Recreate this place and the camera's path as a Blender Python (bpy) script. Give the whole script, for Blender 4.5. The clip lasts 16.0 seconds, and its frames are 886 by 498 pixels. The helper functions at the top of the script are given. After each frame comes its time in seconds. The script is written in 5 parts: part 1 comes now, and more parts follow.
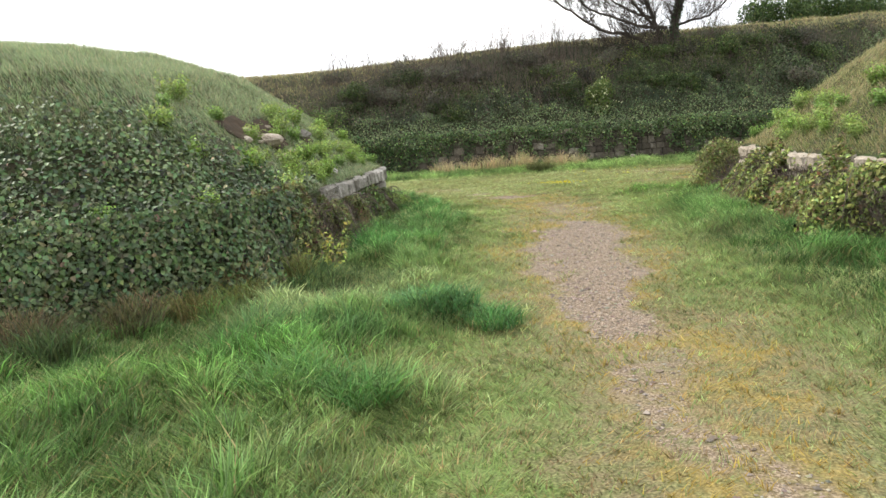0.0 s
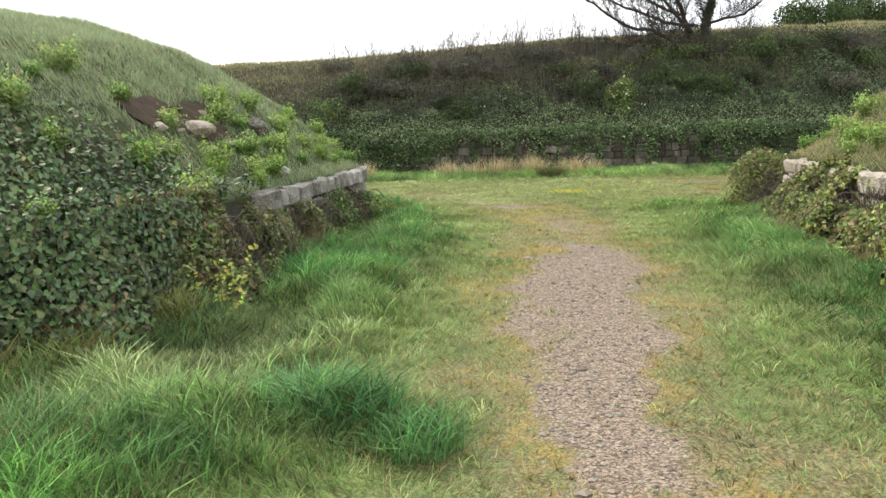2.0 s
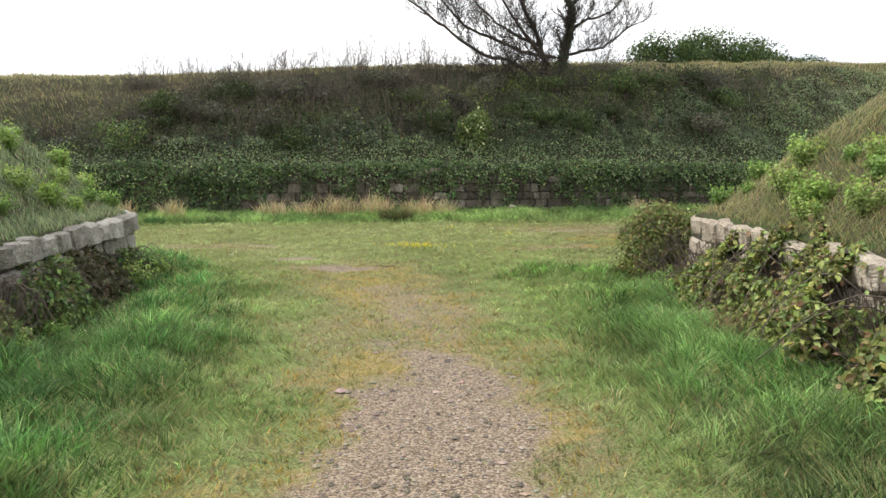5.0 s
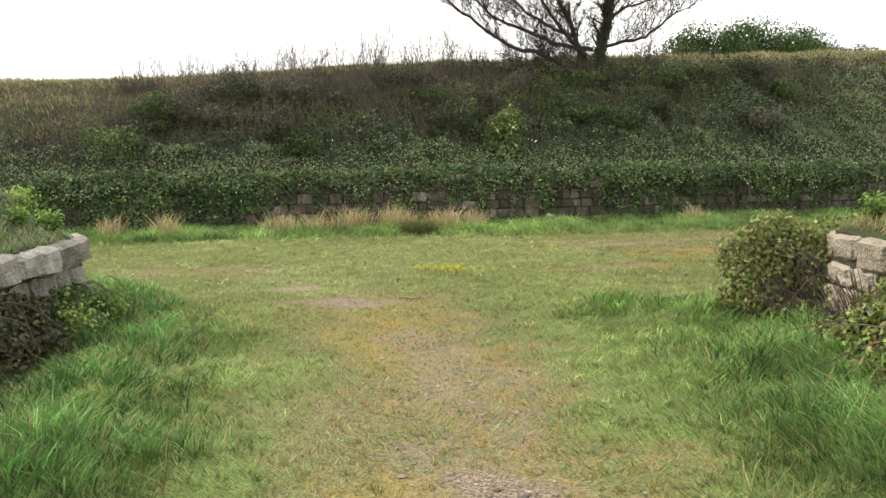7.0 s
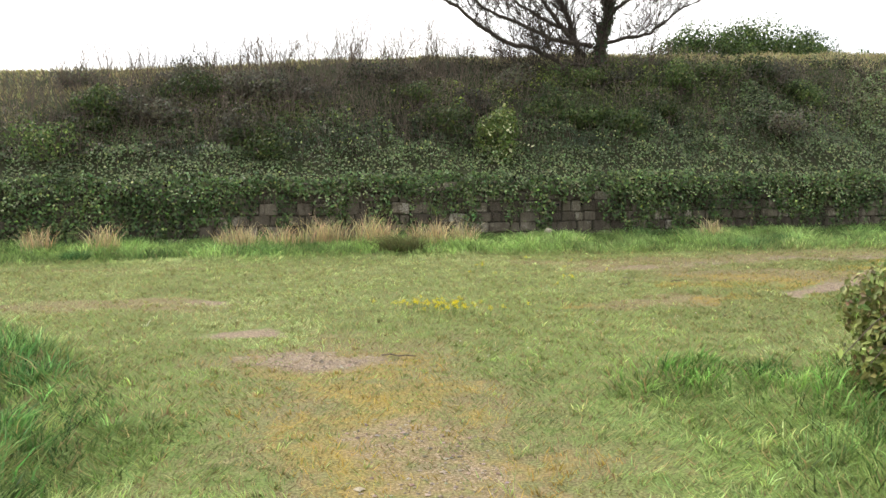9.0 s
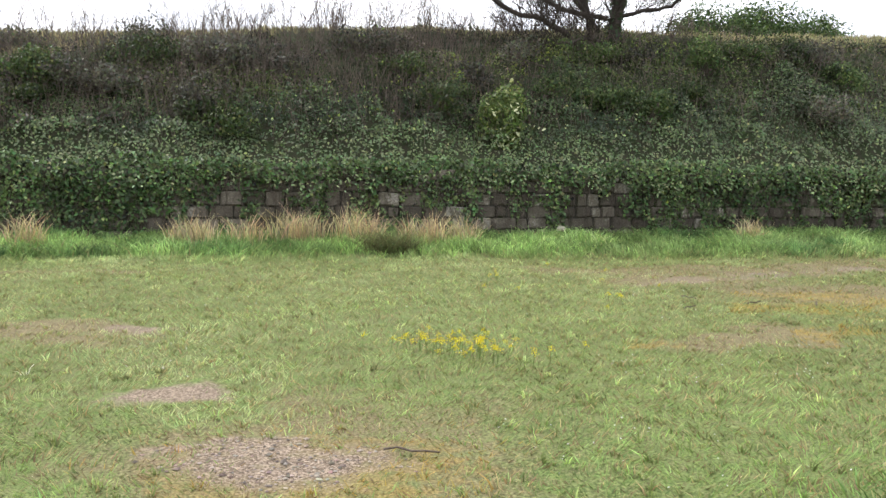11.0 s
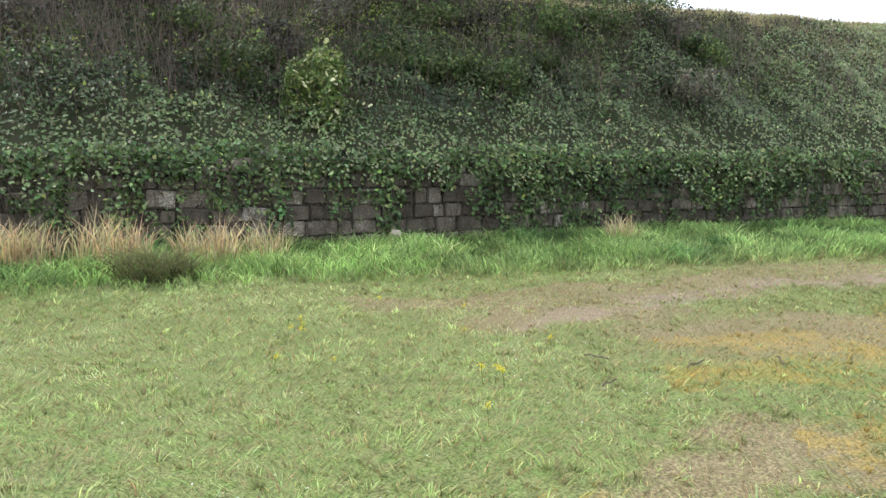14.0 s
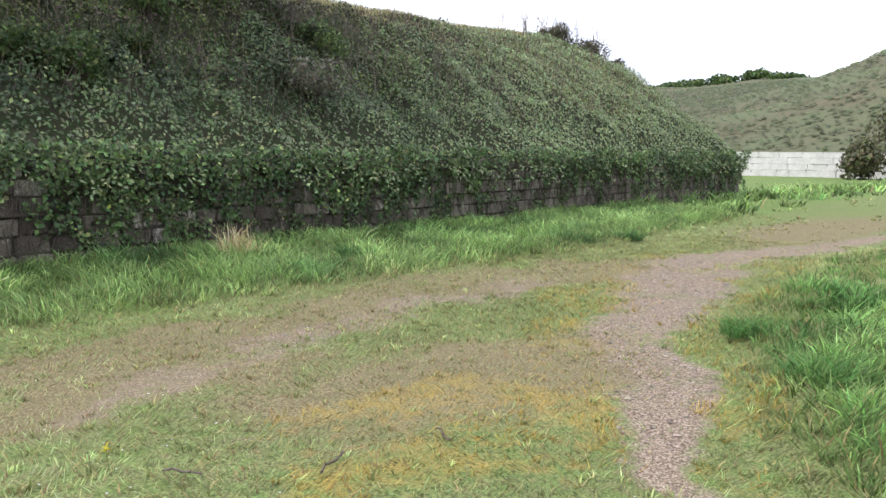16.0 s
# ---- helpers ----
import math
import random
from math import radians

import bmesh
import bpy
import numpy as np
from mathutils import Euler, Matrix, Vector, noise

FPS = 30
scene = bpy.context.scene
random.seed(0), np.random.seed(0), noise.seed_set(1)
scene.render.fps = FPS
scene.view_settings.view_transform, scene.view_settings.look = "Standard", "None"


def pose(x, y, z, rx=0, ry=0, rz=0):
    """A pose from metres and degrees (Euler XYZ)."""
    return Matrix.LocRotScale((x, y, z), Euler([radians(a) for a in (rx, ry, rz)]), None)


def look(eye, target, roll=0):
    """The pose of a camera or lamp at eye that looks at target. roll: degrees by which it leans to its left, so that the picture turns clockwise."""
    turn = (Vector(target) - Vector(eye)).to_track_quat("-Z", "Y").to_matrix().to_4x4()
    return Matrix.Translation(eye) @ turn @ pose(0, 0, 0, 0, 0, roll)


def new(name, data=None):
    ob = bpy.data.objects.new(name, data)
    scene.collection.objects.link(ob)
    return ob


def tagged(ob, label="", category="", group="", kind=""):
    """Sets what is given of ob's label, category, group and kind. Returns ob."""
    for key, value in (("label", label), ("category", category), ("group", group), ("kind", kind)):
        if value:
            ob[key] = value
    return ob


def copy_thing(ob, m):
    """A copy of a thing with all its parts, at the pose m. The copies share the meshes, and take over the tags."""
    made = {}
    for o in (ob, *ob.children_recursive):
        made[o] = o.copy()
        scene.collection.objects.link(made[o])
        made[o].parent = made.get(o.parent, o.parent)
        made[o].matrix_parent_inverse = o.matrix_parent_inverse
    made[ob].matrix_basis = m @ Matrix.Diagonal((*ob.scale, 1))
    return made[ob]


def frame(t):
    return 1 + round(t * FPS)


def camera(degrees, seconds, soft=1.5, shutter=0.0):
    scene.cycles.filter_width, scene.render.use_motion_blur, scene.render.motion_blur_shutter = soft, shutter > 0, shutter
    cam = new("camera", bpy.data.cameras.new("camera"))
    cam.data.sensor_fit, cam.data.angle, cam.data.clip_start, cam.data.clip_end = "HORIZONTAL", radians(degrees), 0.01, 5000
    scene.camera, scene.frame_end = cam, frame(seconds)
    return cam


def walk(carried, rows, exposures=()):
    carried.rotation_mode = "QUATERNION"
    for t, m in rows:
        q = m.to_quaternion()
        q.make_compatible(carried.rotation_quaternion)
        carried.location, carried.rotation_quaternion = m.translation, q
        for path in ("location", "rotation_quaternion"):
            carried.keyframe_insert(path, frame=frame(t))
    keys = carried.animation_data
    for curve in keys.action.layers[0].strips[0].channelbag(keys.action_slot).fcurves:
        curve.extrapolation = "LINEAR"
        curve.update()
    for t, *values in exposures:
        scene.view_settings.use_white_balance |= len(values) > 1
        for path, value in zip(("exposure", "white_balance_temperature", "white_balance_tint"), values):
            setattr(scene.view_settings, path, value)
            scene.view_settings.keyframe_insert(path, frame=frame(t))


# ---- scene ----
cam = camera(57.5, 16.0)
METRES, EYE, TILT, LEAN, TURN = 20.3, 1.5, 0.0, 0.0, 0.0
ROWS = [
    (0.0, 0.0, 0.0, 0.0, -0.54, -8.07, 3.82),
    (0.5, 0.0057, 0.0331, -0.0009, -1.73, -9.29, 4.63),
    (1.0, 0.0119, 0.0649, -0.0003, 2.48, -9.52, 3.02),
    (1.5, 0.019, 0.0919, -0.0008, 2.0, -7.98, 0.86),
    (2.0, 0.0276, 0.1228, -0.0025, 0.9, -8.11, 1.6),
    (2.5, 0.0328, 0.1509, -0.0005, -1.7, -7.64, 2.07),
    (3.0, 0.0374, 0.1846, -0.0009, -0.74, -7.95, 1.79),
    (3.5, 0.0431, 0.2162, 0.0008, 0.8, -8.68, 2.72),
    (4.0, 0.0495, 0.2483, 0.0008, -5.22, -8.22, 1.58),
    (4.5, 0.0551, 0.2786, 0.0023, -6.65, -6.89, 0.38),
    (5.0, 0.0564, 0.3101, 0.0026, -9.57, -6.07, 0.03),
    (7.5, 0.0705, 0.4729, 0.0009, -6.93, -5.64, 1.86),
    (8.0, 0.0734, 0.5058, 0.0017, -4.94, -5.62, 2.3),
    (8.5, 0.0739, 0.5363, 0.0022, -8.49, -5.1, 1.43),
    (11.0, 0.0798, 0.7025, 0.0002, -11.58, -5.96, -0.76),
    (11.5, 0.0828, 0.7344, 0.002, -11.29, -4.61, -0.03),
    (12.0, 0.0864, 0.7639, 0.0026, -13.9, -4.93, 0.77),
    (12.5, 0.095, 0.7979, 0.001, -8.96, -7.49, 2.03),
    (13.0, 0.108, 0.8236, 0.0003, -16.36, -9.93, 1.67),
    (13.5, 0.1273, 0.8496, 0.0003, -23.91, -10.07, 0.63),
    (14.0, 0.1378, 0.8715, 0.0029, -23.61, -7.02, -0.48),
    (14.5, 0.1481, 0.8954, 0.0021, -18.87, -6.03, -0.08),
    (15.0, 0.1662, 0.917, 0.0022, -21.8, -7.89, 0.48),
    (15.5, 0.1858, 0.9363, 0.0024, -41.06, -10.67, 0.82),
    (16.0, 0.2072, 0.9502, 0.0027, -49.56, -6.92, -0.35),
]
walk(cam, [(t, pose(0, 0, EYE, TILT, LEAN, TURN) @ pose(METRES * x, METRES * y, METRES * z, 90 + pitch, roll, yaw)) for t, x, y, z, yaw, pitch, roll in ROWS],
     exposures=[(0.0, 1.3, 6500, 9), (0.8, 1.35, 6400, 8), (1.5, 1.5, 6250, 7), (2.0, 1.32, 6400, 8), (2.5, 1.36, 6450, 8), (3.0, 1.27, 6500, 9), (4.0, 1.3, 6300, 8), (4.5, 1.15, 6500, 9), (5.0, 1.18, 6500, 9), (7.5, 1.22, 6900, 7), (8.5, 1.3, 6800, 8),
                (11.0, 1.35, 6200, 12), (12.0, 1.28, 6400, 11), (13.0, 1.38, 6000, 11), (14.5, 1.5, 6000, 12), (15.0, 1.45, 5900, 14), (15.5, 1.4, 5800, 15), (16.0, 1.3, 5900, 14)])

# ---- world and sun: bright overcast ----
SUN_AZ, SUN_EL = 305.0, 48.0          # compass bearing with +y as north, and height
world = bpy.data.worlds.new("overcast_sky")
scene.world = world
world.use_nodes = True
wn, wl = world.node_tree.nodes, world.node_tree.links
sky = wn.new("ShaderNodeTexSky")
sky.sky_type, sky.sun_disc = "NISHITA", False
sky.sun_elevation, sky.sun_rotation = radians(SUN_EL), radians(SUN_AZ)
sky.air_density, sky.dust_density = 1.0, 3.0
dim = wn.new("ShaderNodeMix")
dim.data_type, dim.blend_type = "RGBA", "MULTIPLY"
dim.inputs[0].default_value = 1.0
dim.inputs[7].default_value = (0.10, 0.10, 0.10, 1)
wl.new(sky.outputs[0], dim.inputs[6])
cloud = wn.new("ShaderNodeTexNoise")
cloud.inputs["Scale"].default_value = 1.5
cloud.inputs["Detail"].default_value = 5.0
ramp = wn.new("ShaderNodeValToRGB")
ramp.color_ramp.elements[0].position, ramp.color_ramp.elements[0].color = 0.42, (0.34, 0.36, 0.41, 1)
ramp.color_ramp.elements[1].position, ramp.color_ramp.elements[1].color = 0.58, (1.10, 1.10, 1.10, 1)
wl.new(cloud.outputs[0], ramp.inputs[0])
cover = wn.new("ShaderNodeMix")
cover.data_type = "RGBA"
cover.inputs[0].default_value = 0.9
wl.new(dim.outputs[2], cover.inputs[6])
wl.new(ramp.outputs[0], cover.inputs[7])
wl.new(cover.outputs[2], wn["Background"].inputs[0])
wn["Background"].inputs[1].default_value = 1.0

lamp = bpy.data.lights.new("sun", "SUN")
lamp.energy, lamp.angle, lamp.color = 1.5, radians(12), (1.0, 0.95, 0.86)
az, el = radians(SUN_AZ), radians(SUN_EL)
sun_way = Vector((math.sin(az) * math.cos(el), math.cos(az) * math.cos(el), math.sin(el)))
new("sun", lamp).matrix_world = look(sun_way * 50, (0, 0, 0))

rng = np.random.default_rng(7)


# ---- materials ----
def nodes_of(name):
    m = bpy.data.materials.new(name)
    m.use_nodes = True
    return m, m.node_tree.nodes, m.node_tree.links, m.node_tree.nodes["Principled BSDF"]


def leaf_material(name, rough=0.5, through_light=0.3, tint=(1, 1, 1), spec=0.3):
    """Plant tissue: its colour comes from the mesh's own 'tint', broken up by noise; some light passes through."""
    m, n, l, b = nodes_of(name)
    at = n.new("ShaderNodeAttribute")
    at.attribute_name = "tint"
    no = n.new("ShaderNodeTexNoise")
    no.inputs["Scale"].default_value, no.inputs["Detail"].default_value = 14.0, 4.0
    co = n.new("ShaderNodeTexCoord")
    l.new(co.outputs["Object"], no.inputs["Vector"])
    mr = n.new("ShaderNodeMapRange")
    mr.inputs[3].default_value, mr.inputs[4].default_value = 0.6, 1.4
    l.new(no.outputs[0], mr.inputs[0])
    mu = n.new("ShaderNodeMix")
    mu.data_type, mu.blend_type = "RGBA", "MULTIPLY"
    mu.inputs[0].default_value = 1.0
    l.new(at.outputs["Color"], mu.inputs[6])
    l.new(mr.outputs[0], mu.inputs[7])
    tr = n.new("ShaderNodeBsdfTranslucent")
    mx = n.new("ShaderNodeMixShader")
    mx.inputs[0].default_value = through_light
    l.new(mu.outputs[2], b.inputs["Base Color"])
    l.new(mu.outputs[2], tr.inputs["Color"])
    b.inputs["Roughness"].default_value = rough
    b.inputs["Specular IOR Level"].default_value = spec
    l.new(b.outputs[0], mx.inputs[1])
    l.new(tr.outputs[0], mx.inputs[2])
    l.new(mx.outputs[0], n["Material Output"].inputs[0])
    return m


def rock_material(name, stops, scale, bump, rough=0.9, per_object=0.35, fine=40.0):
    """Mineral or woody surface: two scales of noise over a colour ramp, a random shift for each object, and relief."""
    m, n, l, b = nodes_of(name)
    co = n.new("ShaderNodeNewGeometry")
    big = n.new("ShaderNodeTexNoise")
    big.inputs["Scale"].default_value, big.inputs["Detail"].default_value, big.inputs["Roughness"].default_value = scale, 6.0, 0.65
    small = n.new("ShaderNodeTexNoise")
    small.inputs["Scale"].default_value, small.inputs["Detail"].default_value = fine, 6.0
    info = n.new("ShaderNodeObjectInfo")
    sh = n.new("ShaderNodeVectorMath")
    sc = n.new("ShaderNodeVectorMath")
    sc.operation = "SCALE"
    sc.inputs[0].default_value = (37.0, 19.0, 11.0)
    l.new(info.outputs["Random"], sc.inputs["Scale"])
    l.new(co.outputs["Position"], sh.inputs[0])
    l.new(sc.outputs[0], sh.inputs[1])
    for t in (big, small):
        l.new(sh.outputs[0], t.inputs["Vector"])
    add = n.new("ShaderNodeMath")
    add.operation = "MULTIPLY_ADD"
    l.new(info.outputs["Random"], add.inputs[0])
    add.inputs[1].default_value = per_object
    l.new(big.outputs[0], add.inputs[2])
    ad2 = n.new("ShaderNodeMath")
    ad2.operation = "MULTIPLY_ADD"
    l.new(small.outputs[0], ad2.inputs[0])
    ad2.inputs[1].default_value = 0.8
    l.new(add.outputs[0], ad2.inputs[2])
    mr = n.new("ShaderNodeMapRange")
    mr.inputs[1].default_value, mr.inputs[2].default_value = 0.58, 1.17 + per_object
    l.new(ad2.outputs[0], mr.inputs[0])
    rp = n.new("ShaderNodeValToRGB")
    for i, (p, c) in enumerate(stops):
        e = rp.color_ramp.elements[i] if i < 2 else rp.color_ramp.elements.new(p)
        e.position, e.color = p, (*c, 1)
    l.new(mr.outputs[0], rp.inputs[0])
    l.new(rp.outputs[0], b.inputs["Base Color"])
    b.inputs["Roughness"].default_value = rough
    b.inputs["Specular IOR Level"].default_value = 0.2
    bp = n.new("ShaderNodeBump")
    bp.inputs["Strength"].default_value, bp.inputs["Distance"].default_value = bump, 0.035
    l.new(ad2.outputs[0], bp.inputs["Height"])
    l.new(bp.outputs[0], b.inputs["Normal"])
    return m


def ground_material(name):
    """Turf with gravel, dry straw and orange moss where the mesh's masks have them."""
    m, n, l, b = nodes_of(name)
    co = n.new("ShaderNodeTexCoord")

    def noise_at(scale, detail=6.0):
        t = n.new("ShaderNodeTexNoise")
        t.inputs["Scale"].default_value, t.inputs["Detail"].default_value = scale, detail
        l.new(co.outputs["Object"], t.inputs["Vector"])
        return t.outputs[0]

    def ramp_of(src, stops):
        rp = n.new("ShaderNodeValToRGB")
        for i, (p, c) in enumerate(stops):
            e = rp.color_ramp.elements[i] if i < 2 else rp.color_ramp.elements.new(p)
            e.position, e.color = p, (*c, 1)
        l.new(src, rp.inputs[0])
        return rp.outputs[0]

    def mask(name_, wobble, low, high):
        at = n.new("ShaderNodeAttribute")
        at.attribute_name = name_
        ma = n.new("ShaderNodeMath")
        ma.operation = "MULTIPLY_ADD"
        l.new(wobble, ma.inputs[0])
        ma.inputs[1].default_value = 0.9
        l.new(at.outputs["Fac"], ma.inputs[2])
        mr = n.new("ShaderNodeMapRange")
        mr.inputs[1].default_value, mr.inputs[2].default_value = low, high
        l.new(ma.outputs[0], mr.inputs[0])
        return mr.outputs[0]

    def over(a, c, fac):
        mx = n.new("ShaderNodeMix")
        mx.data_type = "RGBA"
        l.new(fac, mx.inputs[0])
        l.new(a, mx.inputs[6])
        l.new(c, mx.inputs[7])
        return mx.outputs[2]

    fine, mid, coarse = noise_at(60.0), noise_at(9.0), noise_at(1.4)
    turf = ramp_of(fine, [(0.3, (0.06, 0.085, 0.026)), (0.7, (0.24, 0.31, 0.095)), (0.5, (0.14, 0.20, 0.058))])
    straw = ramp_of(fine, [(0.3, (0.09, 0.07, 0.04)), (0.7, (0.34, 0.28, 0.155)), (0.5, (0.19, 0.16, 0.085))])
    moss = ramp_of(fine, [(0.3, (0.17, 0.135, 0.04)), (0.7, (0.44, 0.32, 0.075))])
    vo = n.new("ShaderNodeTexVoronoi")
    vo.inputs["Scale"].default_value = 95.0
    l.new(co.outputs["Object"], vo.inputs["Vector"])
    sep = n.new("ShaderNodeSeparateColor")
    l.new(vo.outputs["Color"], sep.inputs[0])
    grit = ramp_of(sep.outputs[0], [(0.0, (0.10, 0.075, 0.052)), (1.0, (0.42, 0.335, 0.25)), (0.5, (0.225, 0.17, 0.122))])
    col = over(turf, straw, mask("dry", mid, 0.7, 1.25))
    col = over(col, moss, mask("moss", mid, 0.85, 1.35))
    col = over(col, grit, mask("gravel", mid, 0.8, 1.25))
    l.new(col, b.inputs["Base Color"])
    b.inputs["Roughness"].default_value = 0.95
    b.inputs["Specular IOR Level"].default_value = 0.15
    bp = n.new("ShaderNodeBump")
    bp.inputs["Strength"].default_value, bp.inputs["Distance"].default_value = 0.6, 0.03
    l.new(fine, bp.inputs["Height"])
    l.new(bp.outputs[0], b.inputs["Normal"])
    return m


def soil_material(name, dark, light, green, scales=(0.8, 7.0, 45.0)):
    m, n, l, b = nodes_of(name)
    co = n.new("ShaderNodeTexCoord")
    outs = []
    for s in scales:
        t = n.new("ShaderNodeTexNoise")
        t.inputs["Scale"].default_value, t.inputs["Detail"].default_value = s, 6.0
        l.new(co.outputs["Object"], t.inputs["Vector"])
        outs.append(t.outputs[0])
    a = n.new("ShaderNodeMix")
    a.data_type = "RGBA"
    a.inputs[6].default_value, a.inputs[7].default_value = (*dark, 1), (*light, 1)
    l.new(outs[2], a.inputs[0])
    mr = n.new("ShaderNodeMapRange")
    mr.inputs[1].default_value, mr.inputs[2].default_value = 0.4, 0.62
    l.new(outs[1], mr.inputs[0])
    c = n.new("ShaderNodeMix")
    c.data_type = "RGBA"
    c.inputs[7].default_value = (*green, 1)
    l.new(mr.outputs[0], c.inputs[0])
    l.new(a.outputs[2], c.inputs[6])
    l.new(c.outputs[2], b.inputs["Base Color"])
    b.inputs["Roughness"].default_value = 0.95
    b.inputs["Specular IOR Level"].default_value = 0.1
    bp = n.new("ShaderNodeBump")
    bp.inputs["Strength"].default_value, bp.inputs["Distance"].default_value = 0.8, 0.06
    l.new(outs[1], bp.inputs["Height"])
    l.new(bp.outputs[0], b.inputs["Normal"])
    return m


M_GROUND = ground_material("turf_and_gravel")
M_BANK = soil_material("bank_soil", (0.025, 0.022, 0.014), (0.085, 0.075, 0.045), (0.045, 0.07, 0.022))
M_FARBANK = soil_material("far_bank_soil", (0.02, 0.02, 0.013), (0.07, 0.066, 0.04), (0.035, 0.05, 0.02))
M_EARTH = soil_material("bare_earth", (0.03, 0.02, 0.013), (0.10, 0.07, 0.045), (0.05, 0.038, 0.025))
M_HILL = soil_material("hill_turf", (0.06, 0.06, 0.036), (0.17, 0.155, 0.095), (0.115, 0.13, 0.07), (0.05, 0.16, 1.4))
M_GRASS = leaf_material("grass_blade", 0.6, 0.35, spec=0.18)
M_IVY = leaf_material("ivy_leaf", 0.5, 0.15, spec=0.35)
M_SCRUB = leaf_material("scrub_leaf", 0.6, 0.15, spec=0.14)
M_LEAF = leaf_material("soft_leaf", 0.5, 0.35)
M_PETAL = leaf_material("petal", 0.6, 0.4)
M_STONE = rock_material("granite_block", [(0.0, (0.05, 0.045, 0.038)), (1.0, (0.58, 0.55, 0.50)), (0.35, (0.19, 0.175, 0.15)), (0.7, (0.37, 0.345, 0.31))], 6.0, 1.0)
M_PALE = rock_material("pale_limestone", [(0.0, (0.22, 0.19, 0.15)), (1.0, (0.60, 0.53, 0.44)), (0.4, (0.36, 0.30, 0.235))], 5.0, 1.0)
M_WHITE = rock_material("whitened_stone", [(0.0, (0.30, 0.28, 0.26)), (1.0, (0.70, 0.68, 0.64)), (0.4, (0.50, 0.475, 0.44))], 2.0, 0.4)
M_DARKSTONE = rock_material("weathered_block", [(0.0, (0.03, 0.026, 0.02)), (1.0, (0.46, 0.43, 0.37)), (0.4, (0.085, 0.072, 0.056)), (0.74, (0.17, 0.148, 0.115))], 3.0, 0.9, per_object=0.6)
M_MORTAR = rock_material("mortar_core", [(0.0, (0.018, 0.016, 0.012)), (1.0, (0.10, 0.09, 0.07))], 4.0, 0.9)
M_BARK = rock_material("bark", [(0.0, (0.018, 0.015, 0.012)), (1.0, (0.13, 0.105, 0.085))], 9.0, 0.8)
M_TWIG = rock_material("twig", [(0.0, (0.05, 0.038, 0.03)), (1.0, (0.20, 0.16, 0.13))], 6.0, 0.4)


# ---- mesh helpers ----
def mesh_from(name, verts, sizes, loops, mat, tint=None, smooth=False):
    """A mesh from flat arrays; sizes are the corners of each face; tint is a colour for each vertex."""
    me = bpy.data.meshes.new(name)
    verts = np.asarray(verts, np.float32).reshape(-1, 3)
    sizes, loops = np.asarray(sizes, np.int32), np.asarray(loops, np.int32).ravel()
    me.vertices.add(len(verts))
    me.vertices.foreach_set("co", verts.ravel())
    me.loops.add(len(loops))
    me.loops.foreach_set("vertex_index", loops)
    me.polygons.add(len(sizes))
    me.polygons.foreach_set("loop_start", np.concatenate(([0], np.cumsum(sizes)[:-1])).astype(np.int32))
    me.polygons.foreach_set("use_smooth", np.full(len(sizes), smooth))
    me.materials.append(mat)
    if tint is not None:
        at = me.attributes.new("tint", "FLOAT_COLOR", "POINT")
        at.data.foreach_set("color", np.column_stack((tint, np.ones(len(tint)))).astype(np.float32).ravel())
    me.update(calc_edges=True)
    return me


def under(ob, parent):
    ob.parent = parent
    return ob


def value_noise(x, y, scale, seed=0):
    """Smooth noise from 0 to 1 over the plane."""
    r = np.random.default_rng(1000 + seed).random((64, 64))
    u, v = np.asarray(x) / scale + 17.3, np.asarray(y) / scale + 31.7
    i, j = np.floor(u).astype(int), np.floor(v).astype(int)
    f, g = u - i, v - j
    f, g = f * f * (3 - 2 * f), g * g * (3 - 2 * g)
    a, b_, c, d = r[i % 64, j % 64], r[(i + 1) % 64, j % 64], r[i % 64, (j + 1) % 64], r[(i + 1) % 64, (j + 1) % 64]
    return (a * (1 - f) + b_ * f) * (1 - g) + (c * (1 - f) + d * f) * g


def fbm(x, y, scale, seed=0):
    return 0.55 * value_noise(x, y, scale, seed) + 0.3 * value_noise(x, y, scale / 2.3, seed + 1) + 0.15 * value_noise(x, y, scale / 5.1, seed + 2)


def blades(name, p, height, width, tint, lean=0.35, mat=None, away=None):
    """Grass: one bent, pointed blade of two spans for each root."""
    n = len(p)
    turn = rng.random(n) * 2 * np.pi
    side = np.column_stack((np.cos(turn), np.sin(turn), np.zeros(n)))
    away = rng.random(n) * 2 * np.pi if away is None else away
    bend = np.column_stack((np.cos(away), np.sin(away), np.zeros(n))) * (height * lean * rng.uniform(0.2, 1.6, n))[:, None]
    up = np.zeros((n, 3))
    up[:, 2] = height
    w = (side * np.asarray(width)[:, None] / 2) if np.ndim(width) else side * width / 2
    v = np.stack((p - w, p + w, p + up * 0.55 + bend * 0.35 + w * 0.8, p + up * 0.55 + bend * 0.35 - w * 0.8, p + up * 0.92 + bend), 1)
    base = np.arange(n)[:, None] * 5
    loops = np.concatenate((base + [0, 1, 2, 3], base + [3, 2, 4]), 1)
    sizes = np.tile([4, 3], n)
    # roots tinted darker and tips lighter, the pale sheen painted into each blade
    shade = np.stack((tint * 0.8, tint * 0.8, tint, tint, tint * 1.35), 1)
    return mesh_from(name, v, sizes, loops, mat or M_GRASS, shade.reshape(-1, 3))


